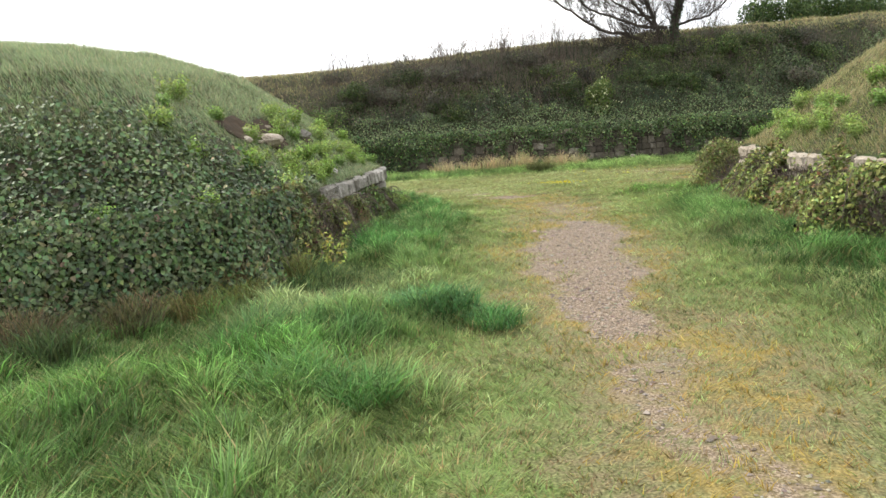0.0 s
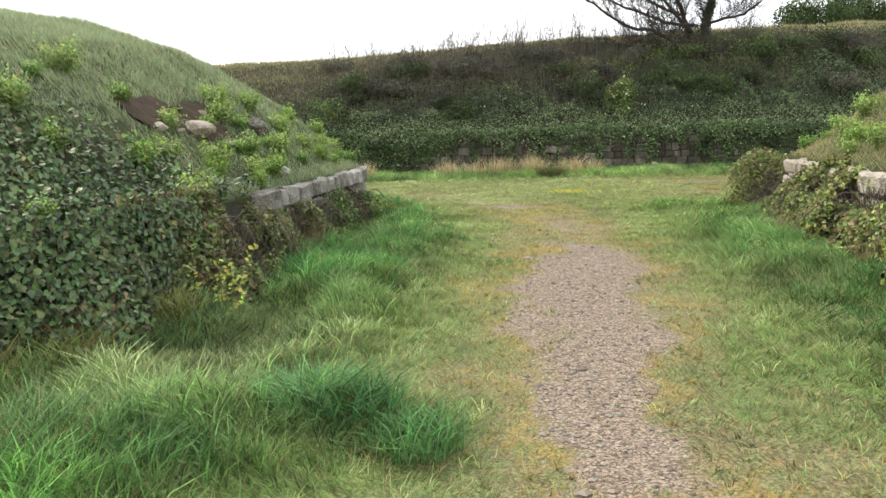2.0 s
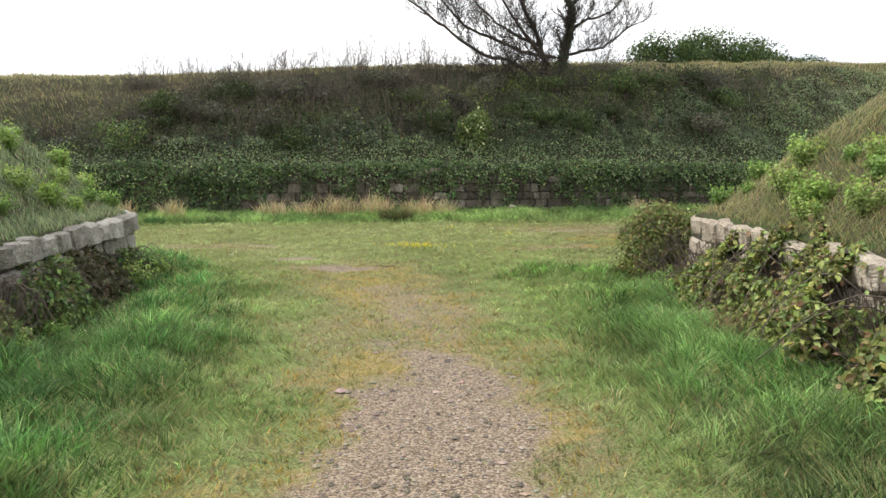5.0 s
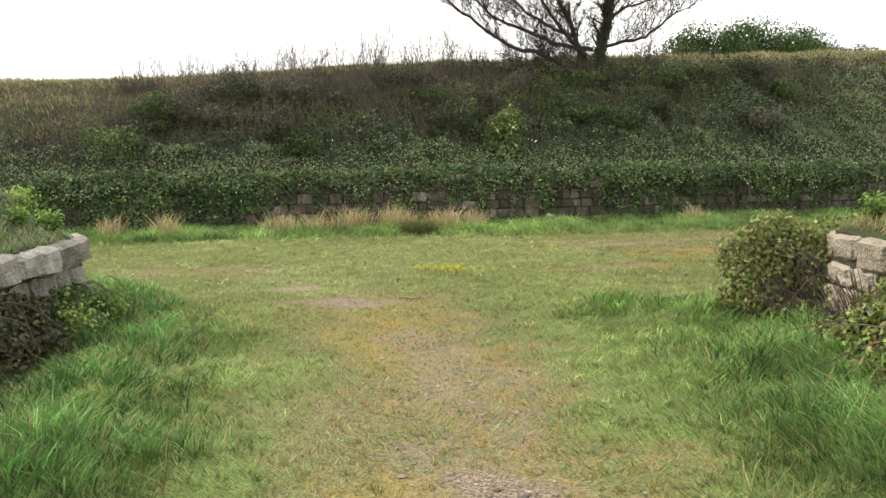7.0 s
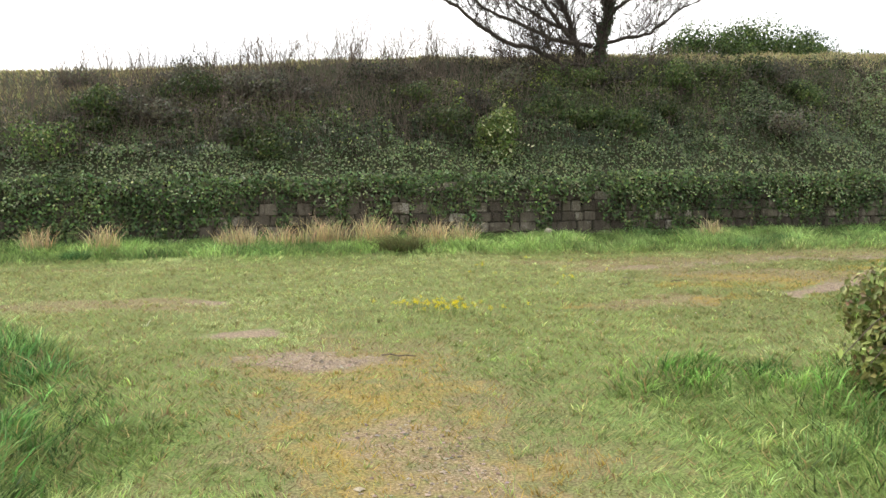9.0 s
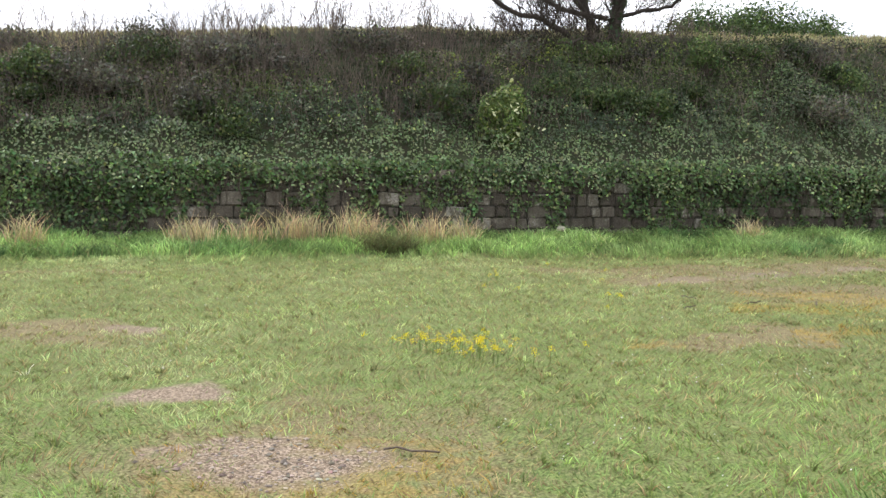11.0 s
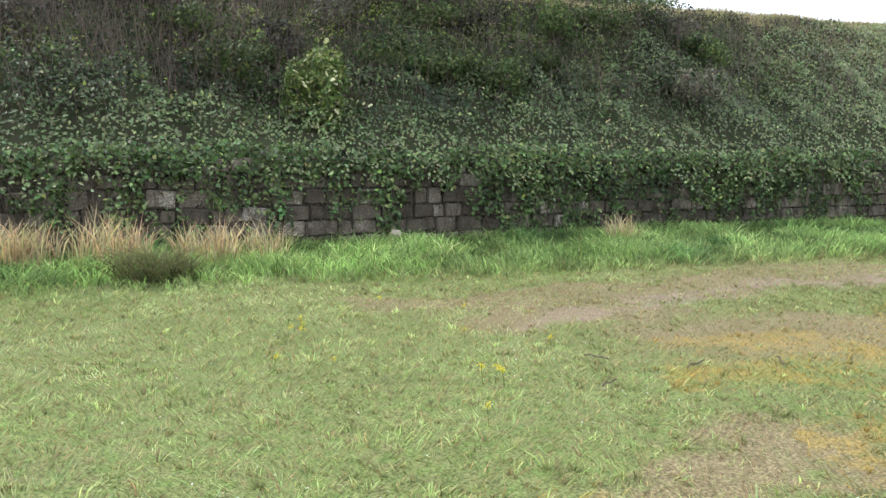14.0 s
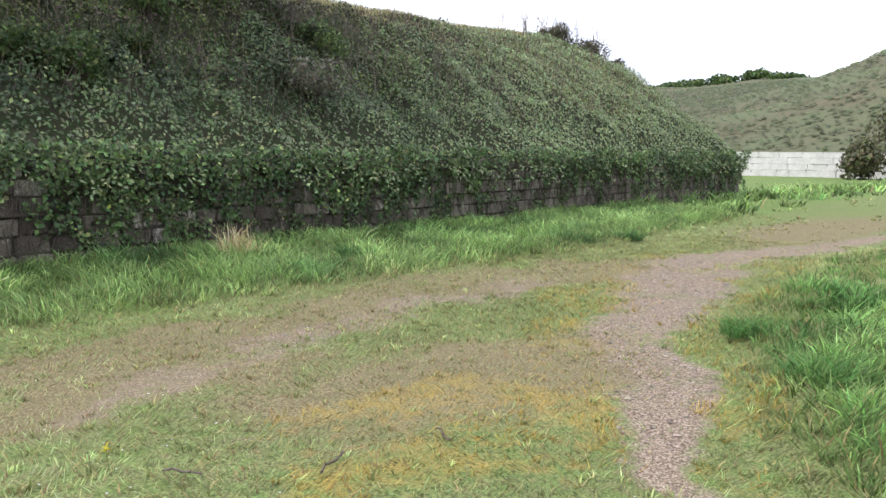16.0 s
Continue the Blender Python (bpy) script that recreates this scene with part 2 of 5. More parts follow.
def slivers(name, p, height, width, tint, away, lean=0.8):
    """Short turf: one leaning three-cornered blade for each root."""
    n = len(p)
    turn = rng.random(n) * 2 * np.pi
    w = np.column_stack((np.cos(turn), np.sin(turn), np.zeros(n))) * (np.asarray(width) / 2)[:, None]
    tip = p + np.column_stack((np.cos(away) * lean * height, np.sin(away) * lean * height, height))
    v = np.stack((p - w, p + w, tip), 1)
    # roots dimmed and tips lightened in the vertex tint, imitating shade and sheen
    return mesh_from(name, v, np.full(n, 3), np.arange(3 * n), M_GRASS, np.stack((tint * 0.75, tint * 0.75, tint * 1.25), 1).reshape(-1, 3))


IVY = np.array([(0, -0.5, 0), (0.42, -0.22, 0.05), (0.28, 0.12, 0.02), (0, 0.6, -0.06), (-0.28, 0.12, 0.02), (-0.42, -0.22, 0.05)])
OVAL = np.array([(0, -0.5, 0), (0.3, -0.05, 0.06), (0, 0.5, -0.04), (-0.3, -0.05, 0.06)])


def leaves(name, p, normal, size, tint, outline=IVY, mat=None, loose=0.6):
    """Flat small leaves, each turned at random about the way that it faces."""
    n = len(p)
    normal = normal + rng.normal(0, loose, (n, 3))
    normal /= np.linalg.norm(normal, axis=1)[:, None] + 1e-9
    a = np.cross(normal, rng.normal(0, 1, (n, 3)) + [0, 0, 0.8])
    a /= np.linalg.norm(a, axis=1)[:, None] + 1e-9
    b_ = np.cross(normal, a)
    k = len(outline)
    v = p[:, None, :] + np.asarray(size).reshape(-1, 1, 1) * (a[:, None, :] * outline[None, :, 0:1] + b_[:, None, :] * outline[None, :, 1:2] + normal[:, None, :] * outline[None, :, 2:3])
    if k == 6:
        base = np.arange(n)[:, None] * 6
        loops = np.concatenate((base + [0, 1, 2, 3], base + [0, 3, 4, 5]), 1)
        sizes = np.tile([4, 4], n)
    else:
        base = np.arange(n)[:, None] * 4
        loops = np.concatenate((base + [0, 1, 2], base + [0, 2, 3]), 1)
        sizes = np.tile([3, 3], n)
    return mesh_from(name, v, sizes, loops, mat or M_IVY, np.repeat(tint, k, 0))


def sticks(name, a, b_, ra, rb, mat, sides=3):
    """Thin tapered rods from a to b."""
    n = len(a)
    d = b_ - a
    d = d / (np.linalg.norm(d, axis=1)[:, None] + 1e-9)
    u = np.cross(d, np.where(np.abs(d[:, 2:3]) > 0.9, [[1.0, 0, 0]], [[0, 0, 1.0]]))
    u /= np.linalg.norm(u, axis=1)[:, None] + 1e-9
    w = np.cross(d, u)
    rings = []
    for end, r in ((a, ra), (b_, rb)):
        for s in range(sides):
            t = 2 * np.pi * s / sides
            rings.append(end + (u * np.cos(t) + w * np.sin(t)) * np.asarray(r).reshape(-1, 1))
    v = np.stack(rings, 1)
    base = np.arange(n)[:, None] * 2 * sides
    loops = np.concatenate([base + [s, (s + 1) % sides, sides + (s + 1) % sides, sides + s] for s in range(sides)], 1)
    return mesh_from(name, v, np.full(n * sides, 4), loops, mat, smooth=True)


def jitter_tint(base, n, spread=0.25, hue=0.12):
    t = np.tile(np.asarray(base, float), (n, 1)) if np.ndim(base) == 1 else np.asarray(base, float)
    t = t * (1 + rng.normal(0, spread, (n, 1))) * (1 + rng.normal(0, hue, (n, 3)))
    return np.clip(t, 0.004, 0.9)


# ---- plan ----
LEFT = [(-1.22, 17.75), (-1.55, 12.0), (-1.68, 9.2), (-2.15, 7.7), (-3.4, 6.8), (-8.0, 6.3), (-22.0, 5.8), (-22.0, 18.9), (-6.0, 18.6), (-2.1, 18.4), (-1.45, 18.2)]
RIGHT = [(5.85, 15.55), (4.95, 11.2), (5.0, 8.0), (5.3, 3.0), (5.8, -8.0), (34.0, -8.0), (34.0, 16.5), (14.0, 16.3), (6.6, 15.95)]
FAR_Y, FAR_TOP = 29.5, 1.45
FAR = [(-34.0, FAR_Y), (31.6, FAR_Y), (33.5, 31.5), (44.0, 75.0), (-34.0, 75.0)]


def edge_distance(poly, x, y):
    """Distance to the outline (positive inside), and the nearest point on it."""
    x, y = np.asarray(x, float), np.asarray(y, float)
    best = np.full(x.shape, 1e9)
    nx, ny = np.zeros(x.shape), np.zeros(x.shape)
    inside = np.zeros(x.shape, bool)
    for (ax, ay), (bx, by) in zip(poly, poly[1:] + poly[:1]):
        t = np.clip(((x - ax) * (bx - ax) + (y - ay) * (by - ay)) / ((bx - ax) ** 2 + (by - ay) ** 2), 0, 1)
        px, py = ax + t * (bx - ax), ay + t * (by - ay)
        d = np.hypot(x - px, y - py)
        near = d < best
        best, nx, ny = np.where(near, d, best), np.where(near, px, nx), np.where(near, py, ny)
        if ay != by:
            inside ^= ((ay > y) != (by > y)) & (x < (bx - ax) * (y - ay) / (by - ay) + ax)
    return np.where(inside, best, -best), nx, ny


def left_height(x, y, d):
    rise = np.interp(d, [0, 0.3, 1.2, 2.2, 3.4, 5, 12], [0, 0.14, 1.0, 1.78, 2.2, 2.32, 2.2]) * np.interp(y, [7, 9.5, 12, 15, 18], [0.9, 1.0, 1.05, 1.12, 1.2])
    return 0.86 + rise * (0.82 + 0.25 * fbm(x, y, 4.0, 3)) + 0.12 * (fbm(x, y, 0.9, 5) - 0.5) * np.clip(d, 0, 1)


def right_height(x, y, d):
    rise = np.interp(d, [0, 0.4, 2, 4.5, 7, 14], [0, 0.25, 1.45, 3.0, 3.5, 3.4])
    return 0.92 + rise * (0.88 + 0.24 * fbm(x, y, 4.0, 13)) + 0.14 * (fbm(x, y, 0.9, 15) - 0.5) * np.clip(d, 0, 1)


def far_height(x, y, d):
    rise = np.interp(d, [0, 0.25, 1, 3, 5, 6.5, 9, 25], [0, 0.12, 0.75, 2.2, 3.15, 3.5, 3.6, 3.3])
    k = np.interp(x, [-10, -6, 2, 17, 28], [0.85, 0.88, 0.99, 1.14, 1.18])
    return FAR_TOP + rise * k + (0.35 * (fbm(x, y, 2.6, 23) - 0.5) + 0.45 * (fbm(x, y, 1.1, 27) - 0.45) * np.clip((6 - d) / 2, 0, 1)) * np.clip(d / 1.5, 0, 1)


def ellipse(x, y, cx, cy, rx, ry):
    return np.clip(1.6 - np.hypot((x - cx) / rx, (y - cy) / ry) * 1.2, 0, 1)


def track(x, y, pts):
    """1 on a track through (x, y, half width) points, 0 well outside it."""
    best = np.zeros(np.shape(x))
    for (ax, ay, aw), (bx, by, bw) in zip(pts, pts[1:]):
        t = np.clip(((x - ax) * (bx - ax) + (y - ay) * (by - ay)) / ((bx - ax) ** 2 + (by - ay) ** 2), 0, 1)
        d = np.hypot(x - ax - t * (bx - ax), y - ay - t * (by - ay)) / (aw + t * (bw - aw))
        best = np.maximum(best, np.clip(1.7 - d * 1.1, 0, 1))
    return best


def warp(x, y, k):
    """Shifts places a little, so that edges of worn ground run raggedly."""
    return x + k * (fbm(x, y, 0.7, 141) - 0.5), y + k * (fbm(x, y, 0.7, 151) - 0.5)


def gravel_mask(x, y):
    x, y = warp(*warp(x, y, 0.45), 0.4)
    g = 0.62 * track(x, y, [(1.3, 3.0, 0.25), (1.25, 4.4, 0.3), (1.25, 5.6, 0.36)])
    g = np.maximum(g, track(x, y, [(1.25, 5.8, 0.26), (1.38, 7.2, 0.44), (1.42, 8.2, 0.5), (1.75, 10.6, 0.54), (2.02, 12.0, 0.52), (2.1, 12.6, 0.3)]))
    g = np.maximum(g, 0.54 * track(x, y, [(2.1, 12.6, 0.6), (2.3, 14.6, 0.6), (2.2, 16.5, 0.4)]))
    for e in ((1.75, 18.2, 0.75, 0.38), (1.5, 18.5, 0.6, 0.3), (0.3, 21.8, 0.5, 0.22), (1.0, 19.7, 0.5, 0.16)):
        g = np.maximum(g, 0.85 * ellipse(x, y, *e))
    g = np.maximum(g, 0.85 * track(x, y, [(7.7, 20.9, 0.25), (8.9, 21.55, 0.36), (10.3, 22.35, 0.45), (13.3, 23.4, 0.75), (16.0, 23.9, 0.7), (18.6, 23.1, 0.5), (21.0, 22.6, 0.25)]))
    g = np.maximum(g, 0.6 * track(x, y, [(6.5, 23.9, 0.25), (8.3, 24.7, 0.3), (12.0, 24.6, 0.4)]))
    return g * np.clip(0.62 + 0.72 * fbm(x, y, 0.7, 145), 0, 1.1)


def dry_mask(x, y):
    x, y = warp(x, y, 1.3)
    d = 0.72 * track(x, y, [(1.2, 2.5, 0.9), (1.3, 7.0, 1.0), (2.0, 12.0, 1.0), (2.2, 17.0, 1.1), (1.8, 18.6, 1.2)])
    d = np.maximum(d, 0.8 * track(x, y, [(5.4, 25.3, 0.3), (8.0, 25.2, 0.55), (11, 25.2, 0.75), (14, 24.6, 1.0)]))
    for e in ((-1.6, 25.9, 1.9, 0.3), (-0.8, 21.8, 1.5, 0.7), (5.8, 20.7, 1.2, 0.4), (7.8, 22.8, 1.6, 1.3), (9.0, 22.6, 1.5, 1.2), (7.0, 24.2, 1.5, 0.7), (6.4, 24.9, 1.5, 0.5), (22, 24, 6, 1.6)):
        d = np.maximum(d, 0.85 * ellipse(x, y, *e))
    return np.maximum(d, 0.4 * (y > 17) * (y < 26.5))


def moss_mask(x, y):
    x, y = warp(x, y, 1.2)
    m = np.zeros(np.shape(x))
    for e in ((7.6, 22.5, 1.0, 0.55), (7.2, 21.7, 0.7, 0.5), (6.6, 21.9, 0.4, 0.4), (8.2, 21.9, 0.5, 0.4), (6.6, 20.6, 0.6, 0.25), (5.0, 20.75, 0.35, 0.18)):
        m = np.maximum(m, ellipse(x, y, *e))
    fringe = track(x, y, [(1.3, 3.0, 0.6), (1.25, 5.6, 0.62), (1.38, 7.2, 0.74), (1.42, 8.2, 0.8), (1.75, 10.6, 0.84), (2.05, 12.4, 0.8), (2.3, 14.6, 0.7), (1.9, 18.0, 0.9)])
    fringe = np.maximum(fringe, 0.9 * track(x, y, [(8.3, 21.2, 0.7), (10.3, 22.4, 0.9), (13.3, 23.4, 1.1), (16.0, 23.9, 0.9)]))
    return np.maximum(m * 0.62, fringe * np.clip(fbm(x, y, 0.5, 143) * 1.5 - 0.15, 0, 0.62))


def lush_mask(x, y):
    """0 on trodden turf, 1 in long lush grass."""
    edge = np.interp(y, [0, 5, 8, 10, 13, 17, 20, 21], [-0.3, 0.0, 0.3, 0.6, 0.9, 0.7, -0.8, -3])
    s = np.clip((edge - x) * 1.3, 0, 1) * (y < 20.5)
    e2 = np.interp(y, [0, 6, 9, 12, 15, 16.5, 17.5, 18.5], [2.7, 2.6, 2.7, 3.0, 3.7, 4.4, 5.6, 7.2])
    s = np.maximum(s, np.clip((x - e2) * 1.4, 0, 1) * (y < 18.6) * np.interp(y, [0, 7], [0.45, 1]))
    s = np.maximum(s, np.clip((y - np.interp(x, [-8, 4, 11, 16, 26], [26.6, 26.6, 25.9, 25.6, 26.4])) * 1.6, 0, 1))
    s = np.maximum(s, np.clip((np.interp(x, [6.5, 7.5, 8.5, 9.5, 11, 13, 16, 22, 30], [17.5, 20.2, 20.8, 21.4, 21.9, 22.5, 22.9, 21.8, 21]) - y) * 1.5, 0, 1) * (x > 6.5))
    for e in ((0.0, 6.3, 0.55, 0.45), (-0.65, 4.4, 0.6, 0.4), (-1.7, 5.4, 0.6, 0.5), (4.5, 16.9, 0.8, 0.5)):
        s = np.maximum(s, ellipse(x, y, *e))
    return s


def ground_z(x, y):
    x, y = np.asarray(x, float), np.asarray(y, float)
    hummock = 0.15 * np.clip((fbm(x, y, 0.62, 77) - 0.34) / 0.36, 0, 1) * lush_mask(x, y) * (y < 26) * (x < 26)
    return 0.07 * (fbm(x, y, 3.0, 41) - 0.5) + hummock + 0.12 * np.clip((np.asarray(y) - 26) / 3, 0, 1) * (np.asarray(x) < 40)


# ---- ground ----
def spaced(lo, hi, step, reach):
    inner = np.arange(lo, hi + step / 2, step)
    out = [step]
    while sum(out) < reach:
        out.append(out[-1] * 1.28)
    steps = np.cumsum(out)
    return np.concatenate((lo - steps[::-1], inner, inner[-1] + steps))


gx, gy = spaced(-5.0, 16.0, 0.10, 2500), spaced(0.5, 29.5, 0.10, 2500)
X, Y = np.meshgrid(gx, gy, indexing="ij")
Z = ground_z(X, Y) * (np.hypot(X, Y) < 200)
nxg, nyg = X.shape
i, j = np.meshgrid(np.arange(nxg - 1), np.arange(nyg - 1), indexing="ij")
q = np.stack((i * nyg + j, (i + 1) * nyg + j, (i + 1) * nyg + j + 1, i * nyg + j + 1), -1).reshape(-1, 4)
me = mesh_from("ground", np.stack((X, Y, Z), -1), np.full(len(q), 4), q, M_GROUND, smooth=True)
for key, field in (("gravel", gravel_mask), ("dry", dry_mask), ("moss", moss_mask)):
    me.attributes.new(key, "FLOAT", "POINT").data.foreach_set("value", field(X, Y).astype(np.float32).ravel())
tagged(new("ground", me), "trodden green turf with a worn gravel path", "ground", kind="structure")


# ---- earth banks ----
def bank(name, poly, height, step, mat, box, label):
    x0, x1, y0, y1 = box
    xs, ys = np.arange(x0, x1 + step, step), np.arange(y0, y1 + step, step)
    bx, by = np.meshgrid(xs, ys, indexing="ij")
    d, nx, ny = edge_distance(poly, bx, by)
    inside = d > 0
    bx, by = np.where(inside, bx, nx), np.where(inside, by, ny)
    bz = height(bx, by, np.maximum(d, 0))
    m = len(ys)
    i, j = np.meshgrid(np.arange(len(xs) - 1), np.arange(m - 1), indexing="ij")
    keep = inside[:-1, :-1] | inside[1:, :-1] | inside[1:, 1:] | inside[:-1, 1:]
    q = np.stack((i * m + j, (i + 1) * m + j, (i + 1) * m + j + 1, i * m + j + 1), -1)[keep]
    v = np.stack((bx, by, bz), -1).reshape(-1, 3)
    skirt, faces = [], []
    n0 = len(v)
    for (ax, ay), (cx, cy) in zip(poly, poly[1:] + poly[:1]):
        k = n0 + len(skirt)
        ha, hc = float(height(np.array([ax]), np.array([ay]), np.array([0.0]))[0]), float(height(np.array([cx]), np.array([cy]), np.array([0.0]))[0])
        skirt += [(ax, ay, -0.3), (cx, cy, -0.3), (cx, cy, hc), (ax, ay, ha)]
        faces.append((k, k + 1, k + 2, k + 3))
    q = np.concatenate((q, np.array(faces)))
    me = mesh_from(name, np.concatenate((v, np.array(skirt))), np.full(len(q), 4), q, mat, smooth=True)
    return tagged(new(name, me), label, "earth bank", kind="structure")


bank("bank_left", LEFT, left_height, 0.2, M_BANK, (-22.2, -1.0, 5.6, 19.2), "grassy earth bank behind a low stone wall")
bank("bank_right", RIGHT, right_height, 0.25, M_BANK, (4.6, 34.2, -8.2, 16.8), "grassy earth bank overgrown with brambles")
bank("bank_far", FAR, far_height, 0.3, M_FARBANK, (-34.4, 44.4, FAR_Y - 0.2, 75.4), "long high rampart bank overgrown with ivy and scrub")


def slope_normals(height, poly, x, y):
    e = 0.15
    dx = (height(x + e, y, np.maximum(edge_distance(poly, x + e, y)[0], 0)) - height(x - e, y, np.maximum(edge_distance(poly, x - e, y)[0], 0))) / (2 * e)
    dy = (height(x, y + e, np.maximum(edge_distance(poly, x, y + e)[0], 0)) - height(x, y - e, np.maximum(edge_distance(poly, x, y - e)[0], 0))) / (2 * e)
    n = np.column_stack((-dx, -dy, np.ones(len(x))))
    return n / np.linalg.norm(n, axis=1)[:, None]


def scatter(poly, height, n, box):
    """Random roots on a bank's slope: place, depth behind its wall and slope."""
    x, y = rng.uniform(box[0], box[1], n), rng.uniform(box[2], box[3], n)
    d = edge_distance(poly, x, y)[0]
    ok = d > 0.02
    x, y, d = x[ok], y[ok], d[ok]
    return np.column_stack((x, y, height(x, y, d))), d, slope_normals(height, poly, x, y)


# ---- stone walls ----
def stone_mesh(name, seed, mat, chamfer=0.09, rough=0.05, hewn=False):
    """A rough-hewn block about one metre each way, its edges chamfered and uneven."""
    r = random.Random(seed)
    bm = bmesh.new()
    bmesh.ops.create_cube(bm, size=1.0)
    for v in bm.verts:
        v.co += Vector([r.uniform(-rough, rough) for _ in range(3)])
    bmesh.ops.bevel(bm, geom=list(bm.edges), offset=chamfer, segments=1, affect="EDGES")
    if hewn:
        bmesh.ops.subdivide_edges(bm, edges=list(bm.edges), cuts=1, use_grid_fill=True)
    for v in bm.verts:
        v.co += Vector([r.uniform(-0.03, 0.03) for _ in range(3)])
    me = bpy.data.meshes.new(name)
    bm.to_mesh(me)
    bm.free()
    me.materials.append(mat)
    return me


def wall_core(name, pts, top, thick, label, base=-0.25, mat=None):
    """The solid body of a wall along a line, its face on the line and its thickness to the left of the way that it runs."""
    v, f = [], []
    n = len(pts)
    for k, (x, y) in enumerate(pts):
        a, b_ = pts[max(k - 1, 0)], pts[min(k + 1, n - 1)]
        dx, dy = b_[0] - a[0], b_[1] - a[1]
        s = math.hypot(dx, dy)
        ox, oy = -dy / s * thick, dx / s * thick
        x, y = x - ox / thick * 0.03, y - oy / thick * 0.03
        v += [(x, y, base), (x, y, top), (x + ox, y + oy, top), (x + ox, y + oy, base)]
        if k:
            c = 4 * k
            for e in range(4):
                f.append((c - 4 + e, c + e, c + (e + 1) % 4, c - 4 + (e + 1) % 4))
    f += [(3, 2, 1, 0), (4 * n - 4, 4 * n - 3, 4 * n - 2, 4 * n - 1)]
    me = bpy.data.meshes.new(name)
    me.from_pydata(v, [], f)
    me.materials.append(mat or M_MORTAR)
    return tagged(new(name, me), label, "stone wall", kind="structure")


def along(pts, s):
    """The point and bearing at s metres along a line."""
    for (ax, ay), (bx, by) in zip(pts, pts[1:]):
        k = math.hypot(bx - ax, by - ay)
        if s <= k or (bx, by) == pts[-1]:
            return ax + (bx - ax) * s / k, ay + (by - ay) * s / k, math.atan2(by - ay, bx - ax)
        s -= k


LEFT_LINE = [(-2.15, 7.7), (-1.68, 9.2), (-1.55, 12.0), (-1.22, 17.75), (-1.45, 18.2), (-2.1, 18.4), (-6.0, 18.6)]
RIGHT_LINE = [(14.0, 16.3), (6.6, 15.95), (5.85, 15.55), (4.95, 11.2), (5.0, 8.0)]
FAR_LINE = [(-34.0, FAR_Y), (31.6, FAR_Y), (33.5, 31.5)]
wall_left = wall_core("wall_left", LEFT_LINE, 0.80, 0.4, "low wall of large grey stone blocks under the bank")
wall_right = wall_core("wall_right", RIGHT_LINE, 0.88, 0.4, "low rubble wall of pale stone half buried in brambles")
wall_far = wall_core("wall_far", FAR_LINE, FAR_TOP - 0.03, 0.45, "weathered coursed stone revetment hung with ivy")
wall_distant = wall_core("wall_distant", [(60.0, 46.0), (60.0, 26.0)], 1.6, 0.6, "pale distant retaining wall of stone blocks")

# ---- far landscape: one hillside that rises behind the distant wall ----
hx, hy = np.arange(60.5, 330, 4.0), np.arange(-60, 190, 4.0)
HX, HY = np.meshgrid(hx, hy, indexing="ij")
away = np.clip((HX - 60.5) / 90, 0, 1)
HZ = 1.55 + 12.5 * away ** 0.8 + 13.0 * np.exp(-((HX - 95) / 25) ** 2 - ((HY - 18) / 20) ** 2) * np.clip((HX - 60.5) / 12, 0, 1) + 2.2 * (fbm(HX, HY, 26.0, 51) - 0.5) * np.clip((HX - 60.5) / 6, 0, 1)
HZ += 0.5 * (fbm(HX, HY, 8.0, 61) - 0.5) * np.clip((HX - 60.5) / 6, 0, 1)
m = len(hy)
i, j = np.meshgrid(np.arange(len(hx) - 1), np.arange(m - 1), indexing="ij")
q = np.stack((i * m + j, (i + 1) * m + j, (i + 1) * m + j + 1, i * m + j + 1), -1).reshape(-1, 4)
tagged(new("backdrop_hill", mesh_from("backdrop_hill", np.stack((HX, HY, HZ), -1), np.full(len(q), 4), q, M_HILL, smooth=True)), "distant rough green hillside under the sky", "hill", kind="structure")


def hill_z(x, y):
    return float(np.interp(x, hx, HZ[:, int(np.argmin(abs(hy - y)))]))


# ---- grass on the flat ----
def clear_of_banks(x, y, gap=0.0):
    return (edge_distance(LEFT, x, y)[0] < -gap) & (edge_distance(RIGHT, x, y)[0] < -gap) & (y < FAR_Y - gap)


GREEN, LUSH, PALE_GREEN, STRAW = np.array((0.20, 0.275, 0.085)), np.array((0.13, 0.27, 0.06)), np.array((0.40, 0.46, 0.21)), np.array((0.45, 0.36, 0.17))


